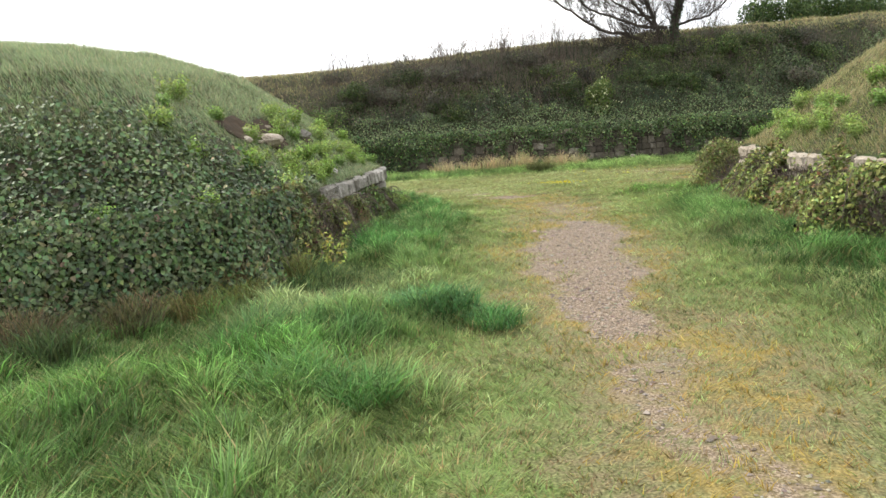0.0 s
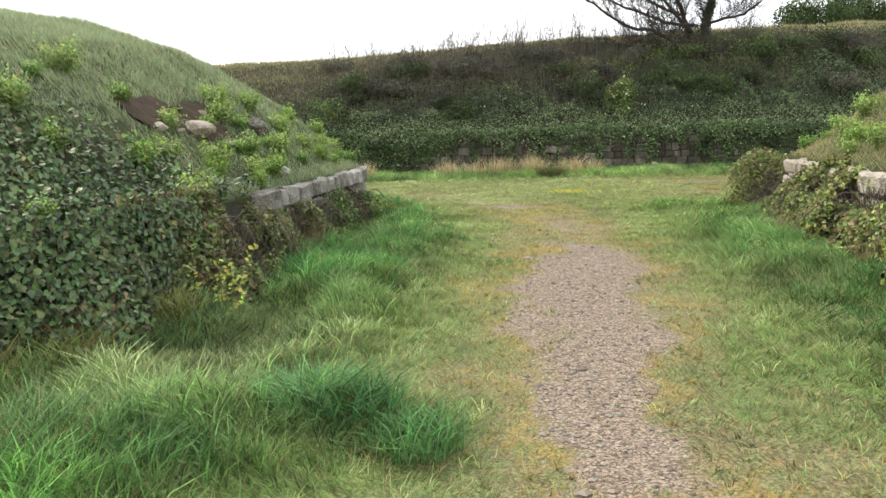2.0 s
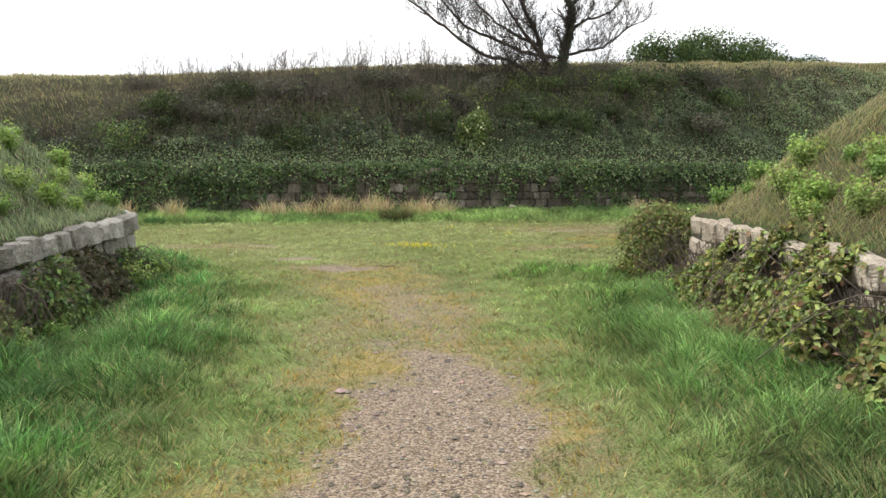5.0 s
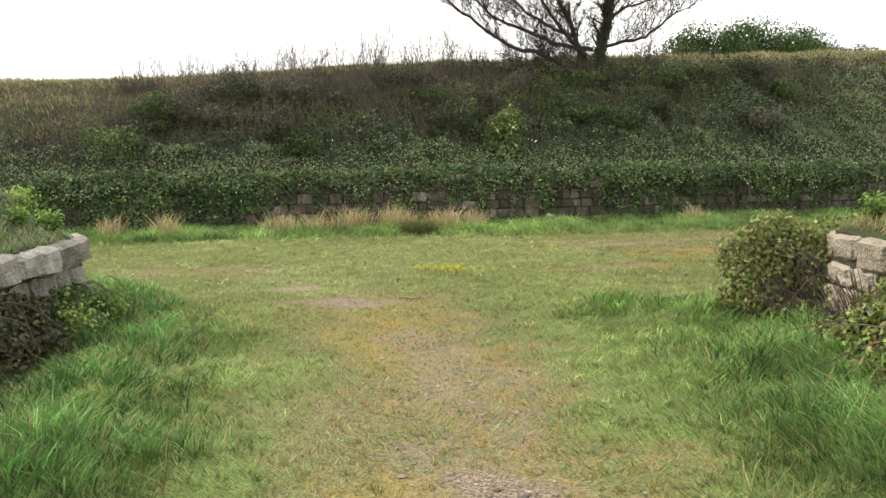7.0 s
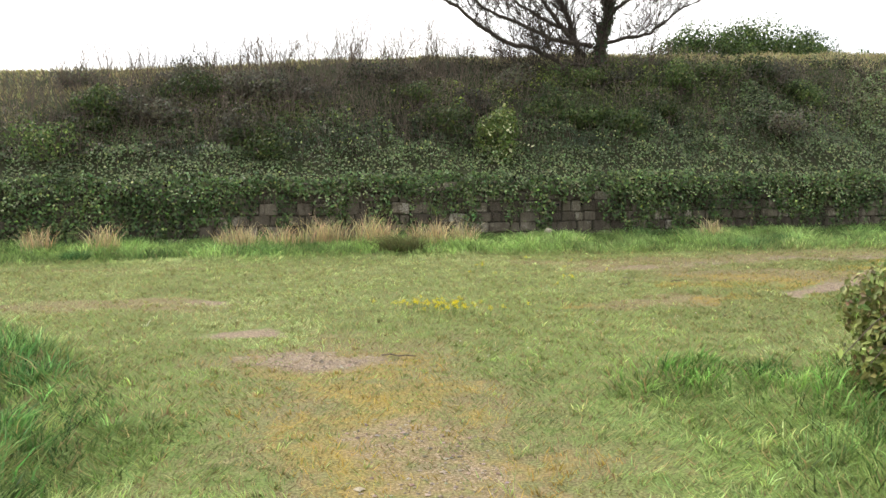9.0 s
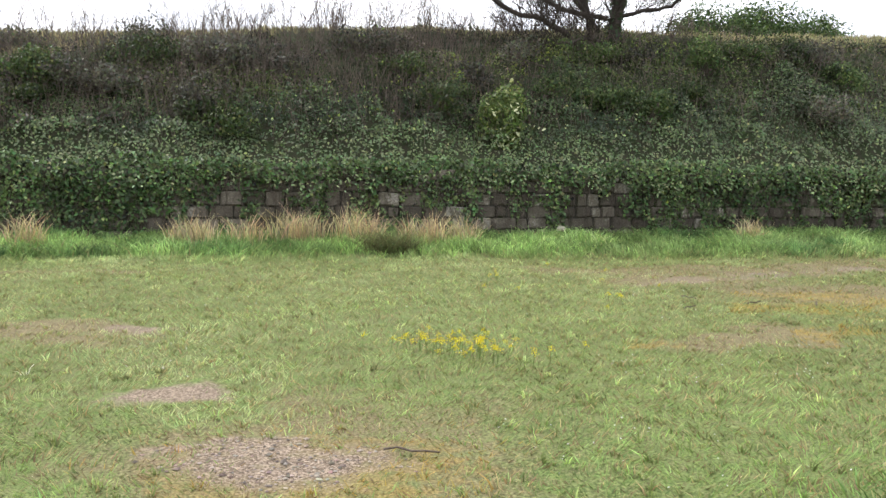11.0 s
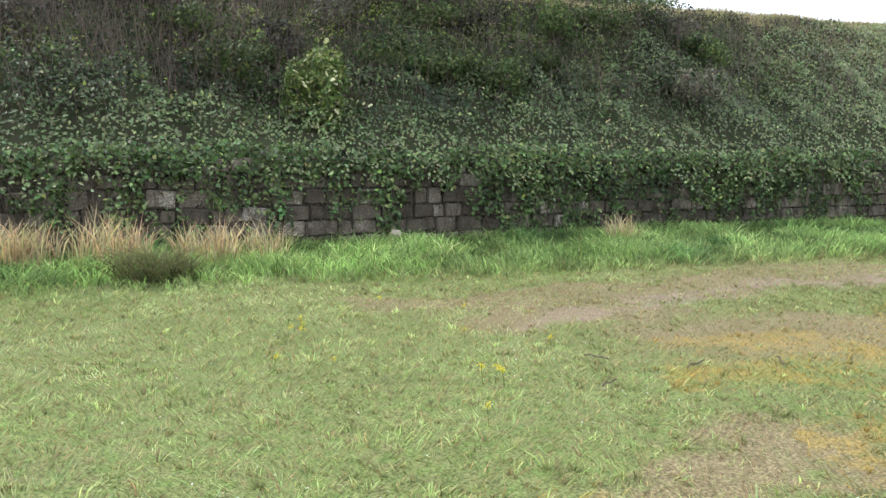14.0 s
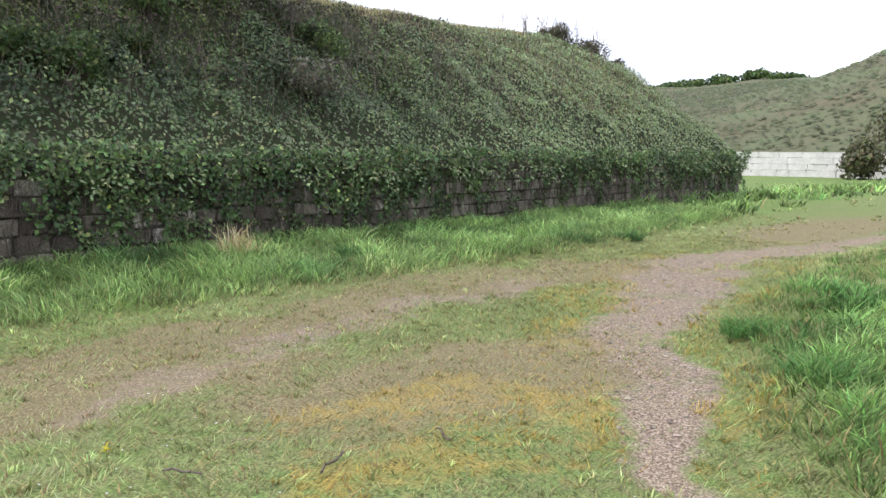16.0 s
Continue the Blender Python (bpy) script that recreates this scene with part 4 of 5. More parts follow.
def bramble(line, s0, s1, reach, high, count, tints, label, holes=()):
    """A heap of arching bramble stems and leaves against a wall's foot."""
    mid, _ = line_points(line, np.array([(s0 + s1) / 2]), np.array([reach * 0.4]), np.array([0.0]))
    base = mid[0]
    ob = thing("bramble_bush", base[0], base[1], 0.0, label, "bramble bush", "brambles along the walls")
    s = rng.uniform(s0, s1, count)
    a = rng.uniform(0.02, 1.5, count)
    lump = 0.6 + 0.8 * fbm(s, a, 0.7, int(s0 * 10) + 120)
    ends = np.clip(np.minimum(s - s0, s1 - s) / 0.5, 0.25, 1)
    r = lump * rng.uniform(0.75, 1.05, count) ** 0.5
    out, z = np.cos(a) ** 1.6 * reach * r * ends, np.sin(a) ** 1.4 * high * r * (0.5 + 0.5 * ends)
    p, o = line_points(line, s, out, z)
    ok = np.ones(count, bool)
    for h0, h1, z0, z1 in holes:
        ok &= ~((s > h0) & (s < h1) & (z > z0) & (z < z1) & (rng.random(count) < 0.97))
    nor = o * np.cos(a)[:, None] + np.array((0, 0, 1.0)) * np.sin(a)[:, None]
    p, nor, s, a = p[ok] - base, nor[ok], s[ok], a[ok]
    n = len(p)
    k = rng.random((n, 1))
    tint = np.where(k < 0.35, tints[0], np.where(k < 0.85, tints[1], tints[2])) * np.ones((n, 3))
    part("foliage", leaves("foliage", p, nor, rng.uniform(0.04, 0.085, n), jitter_tint(tint, n, 0.36, 0.1), OVAL, M_LEAF, 0.8), ob)
    m = count // 30
    s = rng.uniform(s0 + 0.1, s1 - 0.1, m)
    a = rng.uniform(0.2, 1.4, m)
    f, _ = line_points(line, s, reach * 0.25 * rng.random(m), np.full(m, -0.02))
    g, _ = line_points(line, s + rng.normal(0, 0.25, m), np.cos(a) * reach * 0.8, np.sin(a) * high * 0.8)
    part("stem_tangle", sticks("stem_tangle", f - base, g - base, np.full(m, 0.006), np.full(m, 0.003), M_TWIG), ob)
    for _ in range(7):
        c = rng.uniform(s0 + 0.2, s1 - 0.2)
        t = np.linspace(0, 1, 8)
        q, _o = line_points(line, np.clip(c + rng.normal(0, 0.7) * t, s0, s1), 0.05 + reach * rng.uniform(0.8, 1.15) * t, high * rng.uniform(0.7, 1.05) * np.sin(0.25 + 2.4 * t) * (0.75 + 0.25 * (1 - t)) + 0.02)
        part("cane", sticks("cane", q[:-1] - base, q[1:] - base, 0.006 - 0.003 * t[:-1], 0.006 - 0.003 * t[1:], M_TWIG, 4), ob, "arching brown cane")
    return ob


BR = ((0.14, 0.175, 0.055), (0.34, 0.39, 0.125), (0.27, 0.19, 0.10))
# the right wall's line: 7.4 m to the nose, 8.25 m to its corner, 12.7 m to its bend
bramble(RIGHT_LINE, 6.0, 8.6, 1.0, 0.95, 13000, BR, "sprawling bramble bush with yellow-green leaves over a wall end", ((7.9, 9.6, 0.30, 2.0),))
bramble(RIGHT_LINE, 8.9, 11.2, 0.62, 0.88, 14000, BR, "bramble bush with mixed green and brown leaves below a wall", ((7.9, 9.45, 0.30, 2.0), (10.2, 10.7, 0.6, 2.0)))
bramble(RIGHT_LINE, 10.8, 13.4, 0.75, 1.0, 15000, BR, "bramble bush with mixed green and brown leaves below a wall", ((11.4, 11.9, 0.62, 1.4), (12.6, 13.4, 0.62, 1.4)))
bramble(RIGHT_LINE, 13.0, 15.9, 1.0, 1.0, 12000, BR, "bramble bush with mixed green and brown leaves below a wall", ((12.6, 13.9, 0.6, 1.4), (14.3, 14.8, 0.62, 1.4)))
bramble(RIGHT_LINE, 9.6, 12.4, 0.85, 0.5, 11000, BR, "low bramble bush with yellow-green leaves below a wall")
BL = ((0.15, 0.16, 0.065), (0.25, 0.29, 0.11), (0.26, 0.18, 0.11))
# the left wall's line: 1.57 m to its first bend, 4.4 m to y = 12, 10.1 m to its nose
bramble(LEFT_LINE, 0.2, 2.6, 0.55, 0.95, 9000, BL, "brown and green bramble tangle against the wall")
bramble(LEFT_LINE, 2.4, 4.6, 0.5, 0.85, 7000, BL, "brown and green bramble tangle against the wall", ((3.5, 4.6, 0.66, 1.0),))
bramble(LEFT_LINE, 4.3, 6.0, 0.5, 0.8, 6000, BL, "brown and green bramble tangle against the wall", ((4.3, 6.0, 0.66, 1.1),))
bramble(LEFT_LINE, 5.6, 7.3, 0.55, 0.75, 3800, ((0.10, 0.15, 0.05), (0.18, 0.26, 0.08), (0.13, 0.12, 0.05)), "leafy green bramble against the stone blocks", ((5.6, 7.3, 0.66, 1.1),))
bramble(LEFT_LINE, 6.9, 8.9, 0.45, 0.62, 4200, ((0.07, 0.075, 0.035), (0.12, 0.115, 0.055), (0.13, 0.09, 0.06)), "dark withered bramble against the stone blocks")
bramble(LEFT_LINE, 8.6, 10.3, 0.5, 0.55, 3000, ((0.08, 0.13, 0.04), (0.14, 0.22, 0.06), (0.10, 0.12, 0.05)), "leafy green bramble at the wall's end", ((8.6, 10.3, 0.5, 1.1),))


def herb(name, size, count, tint, label, category, group):
    """A bushy soft herb: upright stalks, each with leaflets crowded round its top."""
    ob = thing(name, 0, 0, 0, label, category, group)
    stalks = 16
    ang, rad = rng.random(stalks) * 6.28, size * 0.62 * np.sqrt(rng.random(stalks))
    tops = np.column_stack((np.cos(ang) * rad, np.sin(ang) * rad, size * rng.uniform(0.55, 1.1, stalks)))
    feet = tops * [0.3, 0.3, 0]
    feet[:, 2] = -0.05
    part("stem_tangle", sticks("stem_tangle", feet, tops, np.full(stalks, 0.006), np.full(stalks, 0.004), M_STALK), ob)
    k = rng.integers(0, stalks, count)
    p = feet[k] + (tops[k] - feet[k]) * rng.uniform(0.35, 1.05, (count, 1)) + rng.normal(0, size * 0.15, (count, 3))
    # leaves darkened towards the clump's foot, its inner shade painted into the tint
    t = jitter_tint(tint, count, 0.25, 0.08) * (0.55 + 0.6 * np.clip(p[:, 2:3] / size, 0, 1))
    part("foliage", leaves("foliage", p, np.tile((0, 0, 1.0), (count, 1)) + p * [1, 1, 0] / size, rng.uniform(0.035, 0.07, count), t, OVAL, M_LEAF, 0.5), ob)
    return ob


M_STALK = rock_material("green_stalk", [(0.0, (0.09, 0.13, 0.035)), (1.0, (0.20, 0.27, 0.08))], 8.0, 0.2)
BRIGHT = (0.27, 0.40, 0.085)
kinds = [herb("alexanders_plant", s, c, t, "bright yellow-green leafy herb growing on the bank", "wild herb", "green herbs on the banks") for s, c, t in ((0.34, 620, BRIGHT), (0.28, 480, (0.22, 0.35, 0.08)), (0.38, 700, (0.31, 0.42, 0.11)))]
spots = []
for x, y in ((-2.25, 7.85), (-3.0, 7.2), (-1.75, 9.5), (-1.12, 12.9), (-1.0, 13.6), (-0.92, 16.6), (-0.85, 17.5), (-1.2, 11.3), (-1.35, 10.3), (-2.6, 8.9), (-3.2, 9.8), (-2.25, 10.4), (-2.05, 12.6), (-2.3, 13.3), (-1.95, 13.9), (-2.4, 12.1), (-1.75, 14.6), (-1.9, 15.6), (-1.55, 16.4), (-1.6, 17.2), (-1.85, 16.9), (-2.5, 14.6), (-1.45, 17.6), (-1.75, 17.75), (-2.0, 17.5), (-2.9, 10.9), (-2.05, 11.3), (-1.9, 17.95), (-2.0, 14.2), (-2.15, 15.1), (-1.7, 15.9), (-2.3, 15.9), (-2.6, 13.2), (-2.75, 13.9), (-1.8, 13.2), (-1.85, 12.1), (-2.3, 16.6), (-2.5, 17.3), (-3.0, 9.0), (-2.2, 9.5), (-2.15, 11.9), (-2.5, 11.2), (-1.95, 10.9), (-2.1, 12.35), (-2.45, 12.9), (-1.7, 11.6), (-2.05, 13.6), (-3.3, 10.5), (-1.75, 12.5)):
    spots.append((x, y, LEFT, left_height))
for x, y in ((6.1, 14.8), (6.0, 13.9), (5.7, 13.2), (6.4, 15.1), (5.5, 12.0), (5.35, 11.1), (5.9, 12.4), (5.3, 10.2), (6.2, 11.4), (5.8, 10.6), (5.45, 12.7), (6.6, 15.4), (6.9, 15.0), (6.4, 14.2), (7.3, 15.5), (6.0, 15.2), (5.55, 11.6), (5.7, 12.9), (6.3, 13.3), (5.4, 10.6), (6.6, 14.6), (5.9, 11.8), (6.1, 12.6)):
    spots.append((x, y, RIGHT, right_height))
for k, (x, y, poly, fn) in enumerate(spots):
    d = max(float(edge_distance(poly, np.array([x]), np.array([y]))[0][0]), 0.0)
    z = float(fn(np.array([x]), np.array([y]), np.array([d]))[0]) if edge_distance(poly, np.array([x]), np.array([y]))[0][0] > 0 else 0.04
    m = pose(x, y, z - 0.02, 0, 0, rng.uniform(0, 360)) @ Matrix.Scale(rng.uniform(0.5, 0.85), 4)
    if k < 3:
        kinds[k].matrix_world = m
    else:
        c = copy_thing(kinds[k % 3], m)
        c.matrix_basis = m


# ---- bare tree on the rampart ----
def grow(start, way, length, radius, depth, out, r, droop):
    """Limbs that fork and thin towards their twigs; out gathers (from, to, thick, thin, depth)."""
    steps = 4 if depth > 1 else 3
    p, w = Vector(start), Vector(way).normalized()
    for k in range(steps):
        w = (w + Vector((r.gauss(0, 0.16), r.gauss(0, 0.16), r.gauss((0.05 if depth > 2 else 0.14) - droop, 0.12)))).normalized()
        e = p + w * (length / steps)
        ra, rb = radius * (1 - 0.6 * k / steps), radius * (1 - 0.6 * (k + 1) / steps)
        out.append((p, e, ra, rb, depth))
        if depth > 0 and (k > 0 or depth < 4):
            for _ in range(2 if depth < 3 else 1):
                side = Vector((r.gauss(0, 1), r.gauss(0, 1), r.gauss(0.25, 0.7))).normalized()
                grow(e, w * 0.75 + side * 0.8, length * r.uniform(0.48, 0.74), rb * 0.62, depth - 1, out, r, droop * 0.5)
        p = e
    return out


def rods(name, segs, mat, origin, sides=5):
    a = np.array([s[0] for s in segs]) - origin
    b_ = np.array([s[1] for s in segs]) - origin
    return sticks(name, a, b_, [s[2] for s in segs], [s[3] for s in segs], mat, sides)


def far_z(x, y):
    return float(far_height(np.array([x]), np.array([y]), np.maximum(edge_distance(FAR, np.array([x]), np.array([y]))[0], 0))[0])


TX, TY = 9.95, 33.9
tz = far_z(TX, TY) - 0.1
r = random.Random(5)
tree = thing("tree", TX, TY, tz, "bare windswept tree with dark ivy-clad trunk", "tree")
# each limb: thickness at its foot and tip, then its bends (x, y, z) from the tree's foot
BOUGHS = [("trunk", 0.19, 0.07, (0.0, 0, 0), (0.15, 0, 0.9), (0.35, 0, 1.7), (0.3, 0.1, 2.8), (0.5, 0.1, 4.2), (0.4, 0.2, 5.6)),
         ("limb", 0.10, 0.03, (-0.45, 0.1, 0.2), (-0.75, 0.1, 1.2), (-1.0, 0.2, 1.9), (-1.5, 0.3, 2.9), (-2.0, 0.3, 4.4)),
         ("limb", 0.075, 0.02, (-0.4, -0.1, 0.4), (-1.1, -0.2, 1.2), (-1.8, -0.3, 2.0), (-2.4, -0.5, 3.0), (-2.8, -0.5, 4.0)),
         ("limb", 0.08, 0.018, (-1.1, -0.5, 0.0), (-1.8, -0.7, 0.42), (-2.9, -0.9, 0.65), (-3.8, -1.0, 1.15), (-4.7, -1.1, 1.8), (-5.6, -1.1, 2.4), (-6.6, -1.2, 3.2)),
         ("limb", 0.07, 0.018, (-0.3, -0.3, 0.7), (-1.5, -0.5, 0.85), (-2.8, -0.6, 1.3), (-3.7, -0.6, 1.8), (-4.6, -0.7, 2.8), (-5.2, -0.7, 3.6)),
         ("limb", 0.06, 0.015, (-0.7, 0.1, 1.1), (-1.9, 0.2, 1.7), (-3.0, 0.3, 2.6), (-3.8, 0.3, 3.6)),
         ("limb", 0.06, 0.015, (0.3, 0, 1.6), (0.9, -0.1, 2.0), (1.7, -0.2, 2.3), (2.4, -0.2, 3.0)),
         ("limb", 0.06, 0.015, (0.15, -0.1, 0.8), (0.9, -0.3, 0.95), (1.6, -0.4, 1.2), (2.2, -0.4, 1.7), (2.9, -0.4, 2.0)),
         ("limb", 0.065, 0.02, (0.3, 0.1, 2.4), (0.9, 0.2, 3.2), (1.5, 0.3, 4.2)),
         ("limb", 0.05, 0.015, (-0.2, -0.2, 0.1), (-1.0, -0.8, 0.1), (-1.9, -1.2, -0.15), (-2.6, -1.4, 0.0))]
twigs = []
zero = np.zeros(3)
for name_, ra, rb, *bends in BOUGHS:
    bends = [Vector(v_) for v_ in bends]
    fine = []
    for k in range(len(bends) - 1):
        for m in range(4):
            q0 = bends[max(k - 1, 0)], bends[k], bends[k + 1], bends[min(k + 2, len(bends) - 1)]
            t = m / 4
            fine.append(0.5 * (2 * q0[1] + (q0[2] - q0[0]) * t + (2 * q0[0] - 5 * q0[1] + 4 * q0[2] - q0[3]) * t * t + (3 * q0[1] - q0[0] - 3 * q0[2] + q0[3]) * t ** 3) + Vector([r.gauss(0, 0.025) for _ in range(3)]))
    fine.append(bends[-1])
    c = len(fine) - 1
    thick = [ra + (rb - ra) * k / c for k in range(c + 1)]
    made = [(fine[k], fine[k + 1], thick[k], thick[k + 1], 3) for k in range(c)]
    if name_ == "trunk":
        bole = made[:12]
    part(name_, rods(name_, made, M_BARK, zero, 7), tree, "dark ridged bark")
    for k in range(3 if name_ == "trunk" else 2, c + 1):
        run = (fine[k] - fine[k - 1]).normalized()
        for _ in range(3 if k > c // 2 else 2):
            side = Vector((r.gauss(0, 0.8), r.gauss(0, 0.8), r.gauss(0.5, 0.5)))
            grow(fine[k], run * 0.6 + side * 0.8, r.uniform(0.5, 1.25), max(thick[k] * 0.4, 0.011), 2 if r.random() < 0.52 else 1, twigs, r, -0.04)
twigs = [(a_, b_, max(ra_ * 0.7, 0.0055), max(rb_ * 0.7, 0.0035), d_) for a_, b_, ra_, rb_, d_ in twigs]
part("twig_crown", rods("twig_crown", twigs, M_BARK, zero, 3), tree)
n = 700
a = rng.random(n) * 6.28
k, f = rng.integers(0, len(bole), n), rng.random((n, 1))
p = np.array([g_[0] for g_ in bole])[k] * (1 - f) + np.array([g_[1] for g_ in bole])[k] * f + np.column_stack((np.cos(a), np.sin(a), 0 * a)) * rng.uniform(0.13, 0.24, (n, 1))
part("ivy", leaves("ivy", p, np.column_stack((np.cos(a), np.sin(a), 0 * a)), rng.uniform(0.06, 0.11, n), jitter_tint((0.04, 0.065, 0.025), n), IVY, M_IVY), tree, "ivy clinging to the trunk")
n = 700
ends = np.array([s[1] for s in twigs])
p = ends[rng.integers(0, len(ends), n)] + rng.normal(0, 0.03, (n, 3))
part("bud_scatter", leaves("bud_scatter", p, rng.normal(0, 1, (n, 3)), rng.uniform(0.03, 0.05, n), jitter_tint((0.16, 0.17, 0.08), n), OVAL, M_LEAF), tree, "sparse opening buds")


# ---- bushes ----
def bush(name, x, y, z, rx, ry, rz, count, lo, hi, tints, label, stems=24, group="", outline=OVAL, lumps=9, mat=None):
    """A leafy shrub: crowded clumps of leaves over branching stems, with a broken outline."""
    ob = thing(name, x, y, z, label, "bush", group)
    c = rng.normal(0, 1, (lumps, 3))
    c /= np.linalg.norm(c, axis=1)[:, None]
    c = c * rng.uniform(0.35, 0.8, (lumps, 1)) * [rx, ry, rz]
    c[:, 2] = np.abs(c[:, 2]) * 0.8 + rz * 0.25
    k = rng.integers(0, lumps, count)
    v = rng.normal(0, 1, (count, 3))
    v /= np.linalg.norm(v, axis=1)[:, None]
    p = c[k] + v * (rng.uniform(0.4, 1.0, (count, 1)) ** 0.5) * np.array([rx, ry, rz]) * rng.uniform(0.3, 0.5, (lumps, 1))[k]
    p[:, 2] = np.abs(p[:, 2])
    j = rng.random((count, 1))
    tint = np.where(j < 0.5, tints[0], np.where(j < 0.85, tints[1], tints[2])) * np.ones((count, 3))
    part("foliage", leaves("foliage", p, v, rng.uniform(lo, hi, count), jitter_tint(tint, count, 0.22, 0.08), outline, mat or M_LEAF, 0.5), ob)
    f = rng.normal(0, 0.15, (stems, 3)) * [rx, ry, 0]
    f[:, 2] = -0.05
    t = c[rng.integers(0, lumps, stems)]
    part("stem_tangle", sticks("stem_tangle", f, t, np.full(stems, 0.02), np.full(stems, 0.007), M_TWIG), ob)
    return ob, p


elder, ep = bush("elder_bush", 6.3, 30.35, far_z(6.3, 30.35) - 0.3, 0.75, 0.6, 1.4, 3600, 0.06, 0.11, ((0.085, 0.13, 0.035), (0.16, 0.21, 0.055), (0.25, 0.30, 0.10)), "leafy elder bush with cream flower heads on the rampart", lumps=18)


def umbel(seed):
    """A flat, lobed flower head, one solid."""
    q = random.Random(seed)
    rim = 10
    v = [(0, 0, 0.016)]
    for ring, zz in ((0.5, 0.014), (1.0, 0.0)):
        for k in range(rim):
            g_ = ring * 0.075 * q.uniform(0.7, 1.15)
            v.append((g_ * math.cos(6.283 * k / rim), g_ * math.sin(6.283 * k / rim), zz + q.uniform(-0.006, 0.01)))
    v.append((0, 0, -0.02))
    f = [(0, 1 + k, 1 + (k + 1) % rim) for k in range(rim)]
    f += [(1 + k, 1 + rim + k, 1 + rim + (k + 1) % rim, 1 + (k + 1) % rim) for k in range(rim)]
    f += [(1 + rim + k, 2 * rim + 1, 1 + rim + (k + 1) % rim) for k in range(rim)]
    return mesh_from("flower_head", v, [len(w_) for w_ in f], np.concatenate([np.array(w_) for w_ in f]), M_PETAL, np.tile((0.66, 0.67, 0.42), (len(v), 1)))


heads = [umbel(k) for k in range(4)]
front = ep[(ep[:, 1] < -0.1)]
for k in range(40):
    c = front[rng.integers(0, len(front))] + np.array([0, -0.14, 0.04])
    if k < 4:
        c = np.array((0.25 + 0.1 * k, -0.55, 0.5 - 0.03 * k))
    part("flower_head", heads[k % 4], elder, "cream flower head").matrix_basis = Matrix.LocRotScale(c, Euler((rng.uniform(0.4, 1.1), rng.normal(0, 0.3), rng.uniform(0, 6))), (rng.uniform(0.35, 0.7),) * 3)

DKG = ((0.05, 0.085, 0.025), (0.085, 0.135, 0.035), (0.15, 0.20, 0.06))
for x, y, rx, rz, cnt in ((17.2, 43, 1.6, 1.2, 2600), (18.9, 43, 2.0, 1.5, 3400), (20.7, 44, 2.2, 1.6, 3600), (22.5, 44.2, 2.2, 1.5, 3600), (24.3, 44.8, 2.2, 1.1, 3600), (26.1, 45, 2.0, 0.6, 3000), (31.5, 46, 1.2, 1.2, 2000), (36.5, 46.5, 2.4, 0.6, 2200)):
    bush("evergreen_bush", x, y, far_z(x, y) - 0.1, rx, rx * 0.8, rz + (0.8 if x < 30 else 0.4), int(cnt * 1.6), 0.09, 0.16, DKG, "rounded dark green bush on the rampart top", group="bushes on the rampart top", lumps=16)
for x, y, w, h in ((13.0, 33.0, 0.9, 0.5), (8.6, 33.2, 1.1, 0.7), (4.6, 31.8, 0.9, 0.8), (-4.0, 33.2, 0.8, 0.6), (9.0, 31.2, 0.9, 0.6), (13.8, 31.0, 1.1, 0.55), (1.2, 32.0, 1.2, 0.7), (-2.2, 31.4, 1.2, 0.7)) + tuple((rng.uniform(-4.5, 15), rng.uniform(30.3, 33.0), rng.uniform(0.5, 1.2), rng.uniform(0.4, 0.85)) for _ in range(34)):
    g = rng.choice([0.6, 0.85, 1.1, 1.5])
    b = rng.random() < (0.5 if x < 5 else 0.2)
    bush("shrub", x, y, far_z(x, y) - 0.1, w, w, h, 1300, 0.05, 0.10, [tuple(g * v for v in c) for c in (((0.085, 0.08, 0.06), (0.11, 0.105, 0.075), (0.12, 0.13, 0.07)) if b else ((0.05, 0.08, 0.025), (0.085, 0.12, 0.036), (0.15, 0.18, 0.06)))], "low tangled shrub on the rampart slope", group="shrubs on the rampart slope")


bush("bramble_bush", 6.05, 16.35, 0.0, 1.15, 0.75, 0.98, 18000, 0.04, 0.08, ((0.16, 0.19, 0.06), (0.33, 0.37, 0.125), (0.25, 0.18, 0.09)), "tall bramble bush with yellow-green leaves at the wall's corner", 24, "brambles along the walls", lumps=18)


def bare_shrub(x, y, h, w, count):
    """Leafless upright twigs that fork, standing up from the crest."""
    ob = thing("bare_shrub", x, y, far_z(x, y) - 0.05, "leafless upright shrub on the rampart crest", "shrub", "bare shrubs on the crest")
    r = random.Random(int(x * 100))
    segs = []
    for _ in range(count):
        grow((r.gauss(0, w * 0.5), r.gauss(0, 0.25), 0), (r.gauss(0, 0.4), r.gauss(0, 0.2), 1), h * r.uniform(0.4, 1.1), 0.010, 2 if r.random() < 0.12 else 1, segs, r, 0.0)
    segs = [(a_, b_, max(ra_, 0.005), max(rb_, 0.003), d_) for a_, b_, ra_, rb_, d_ in segs]
    part("twig_crown", rods("twig_crown", segs, M_TWIG, zero, 3), ob)


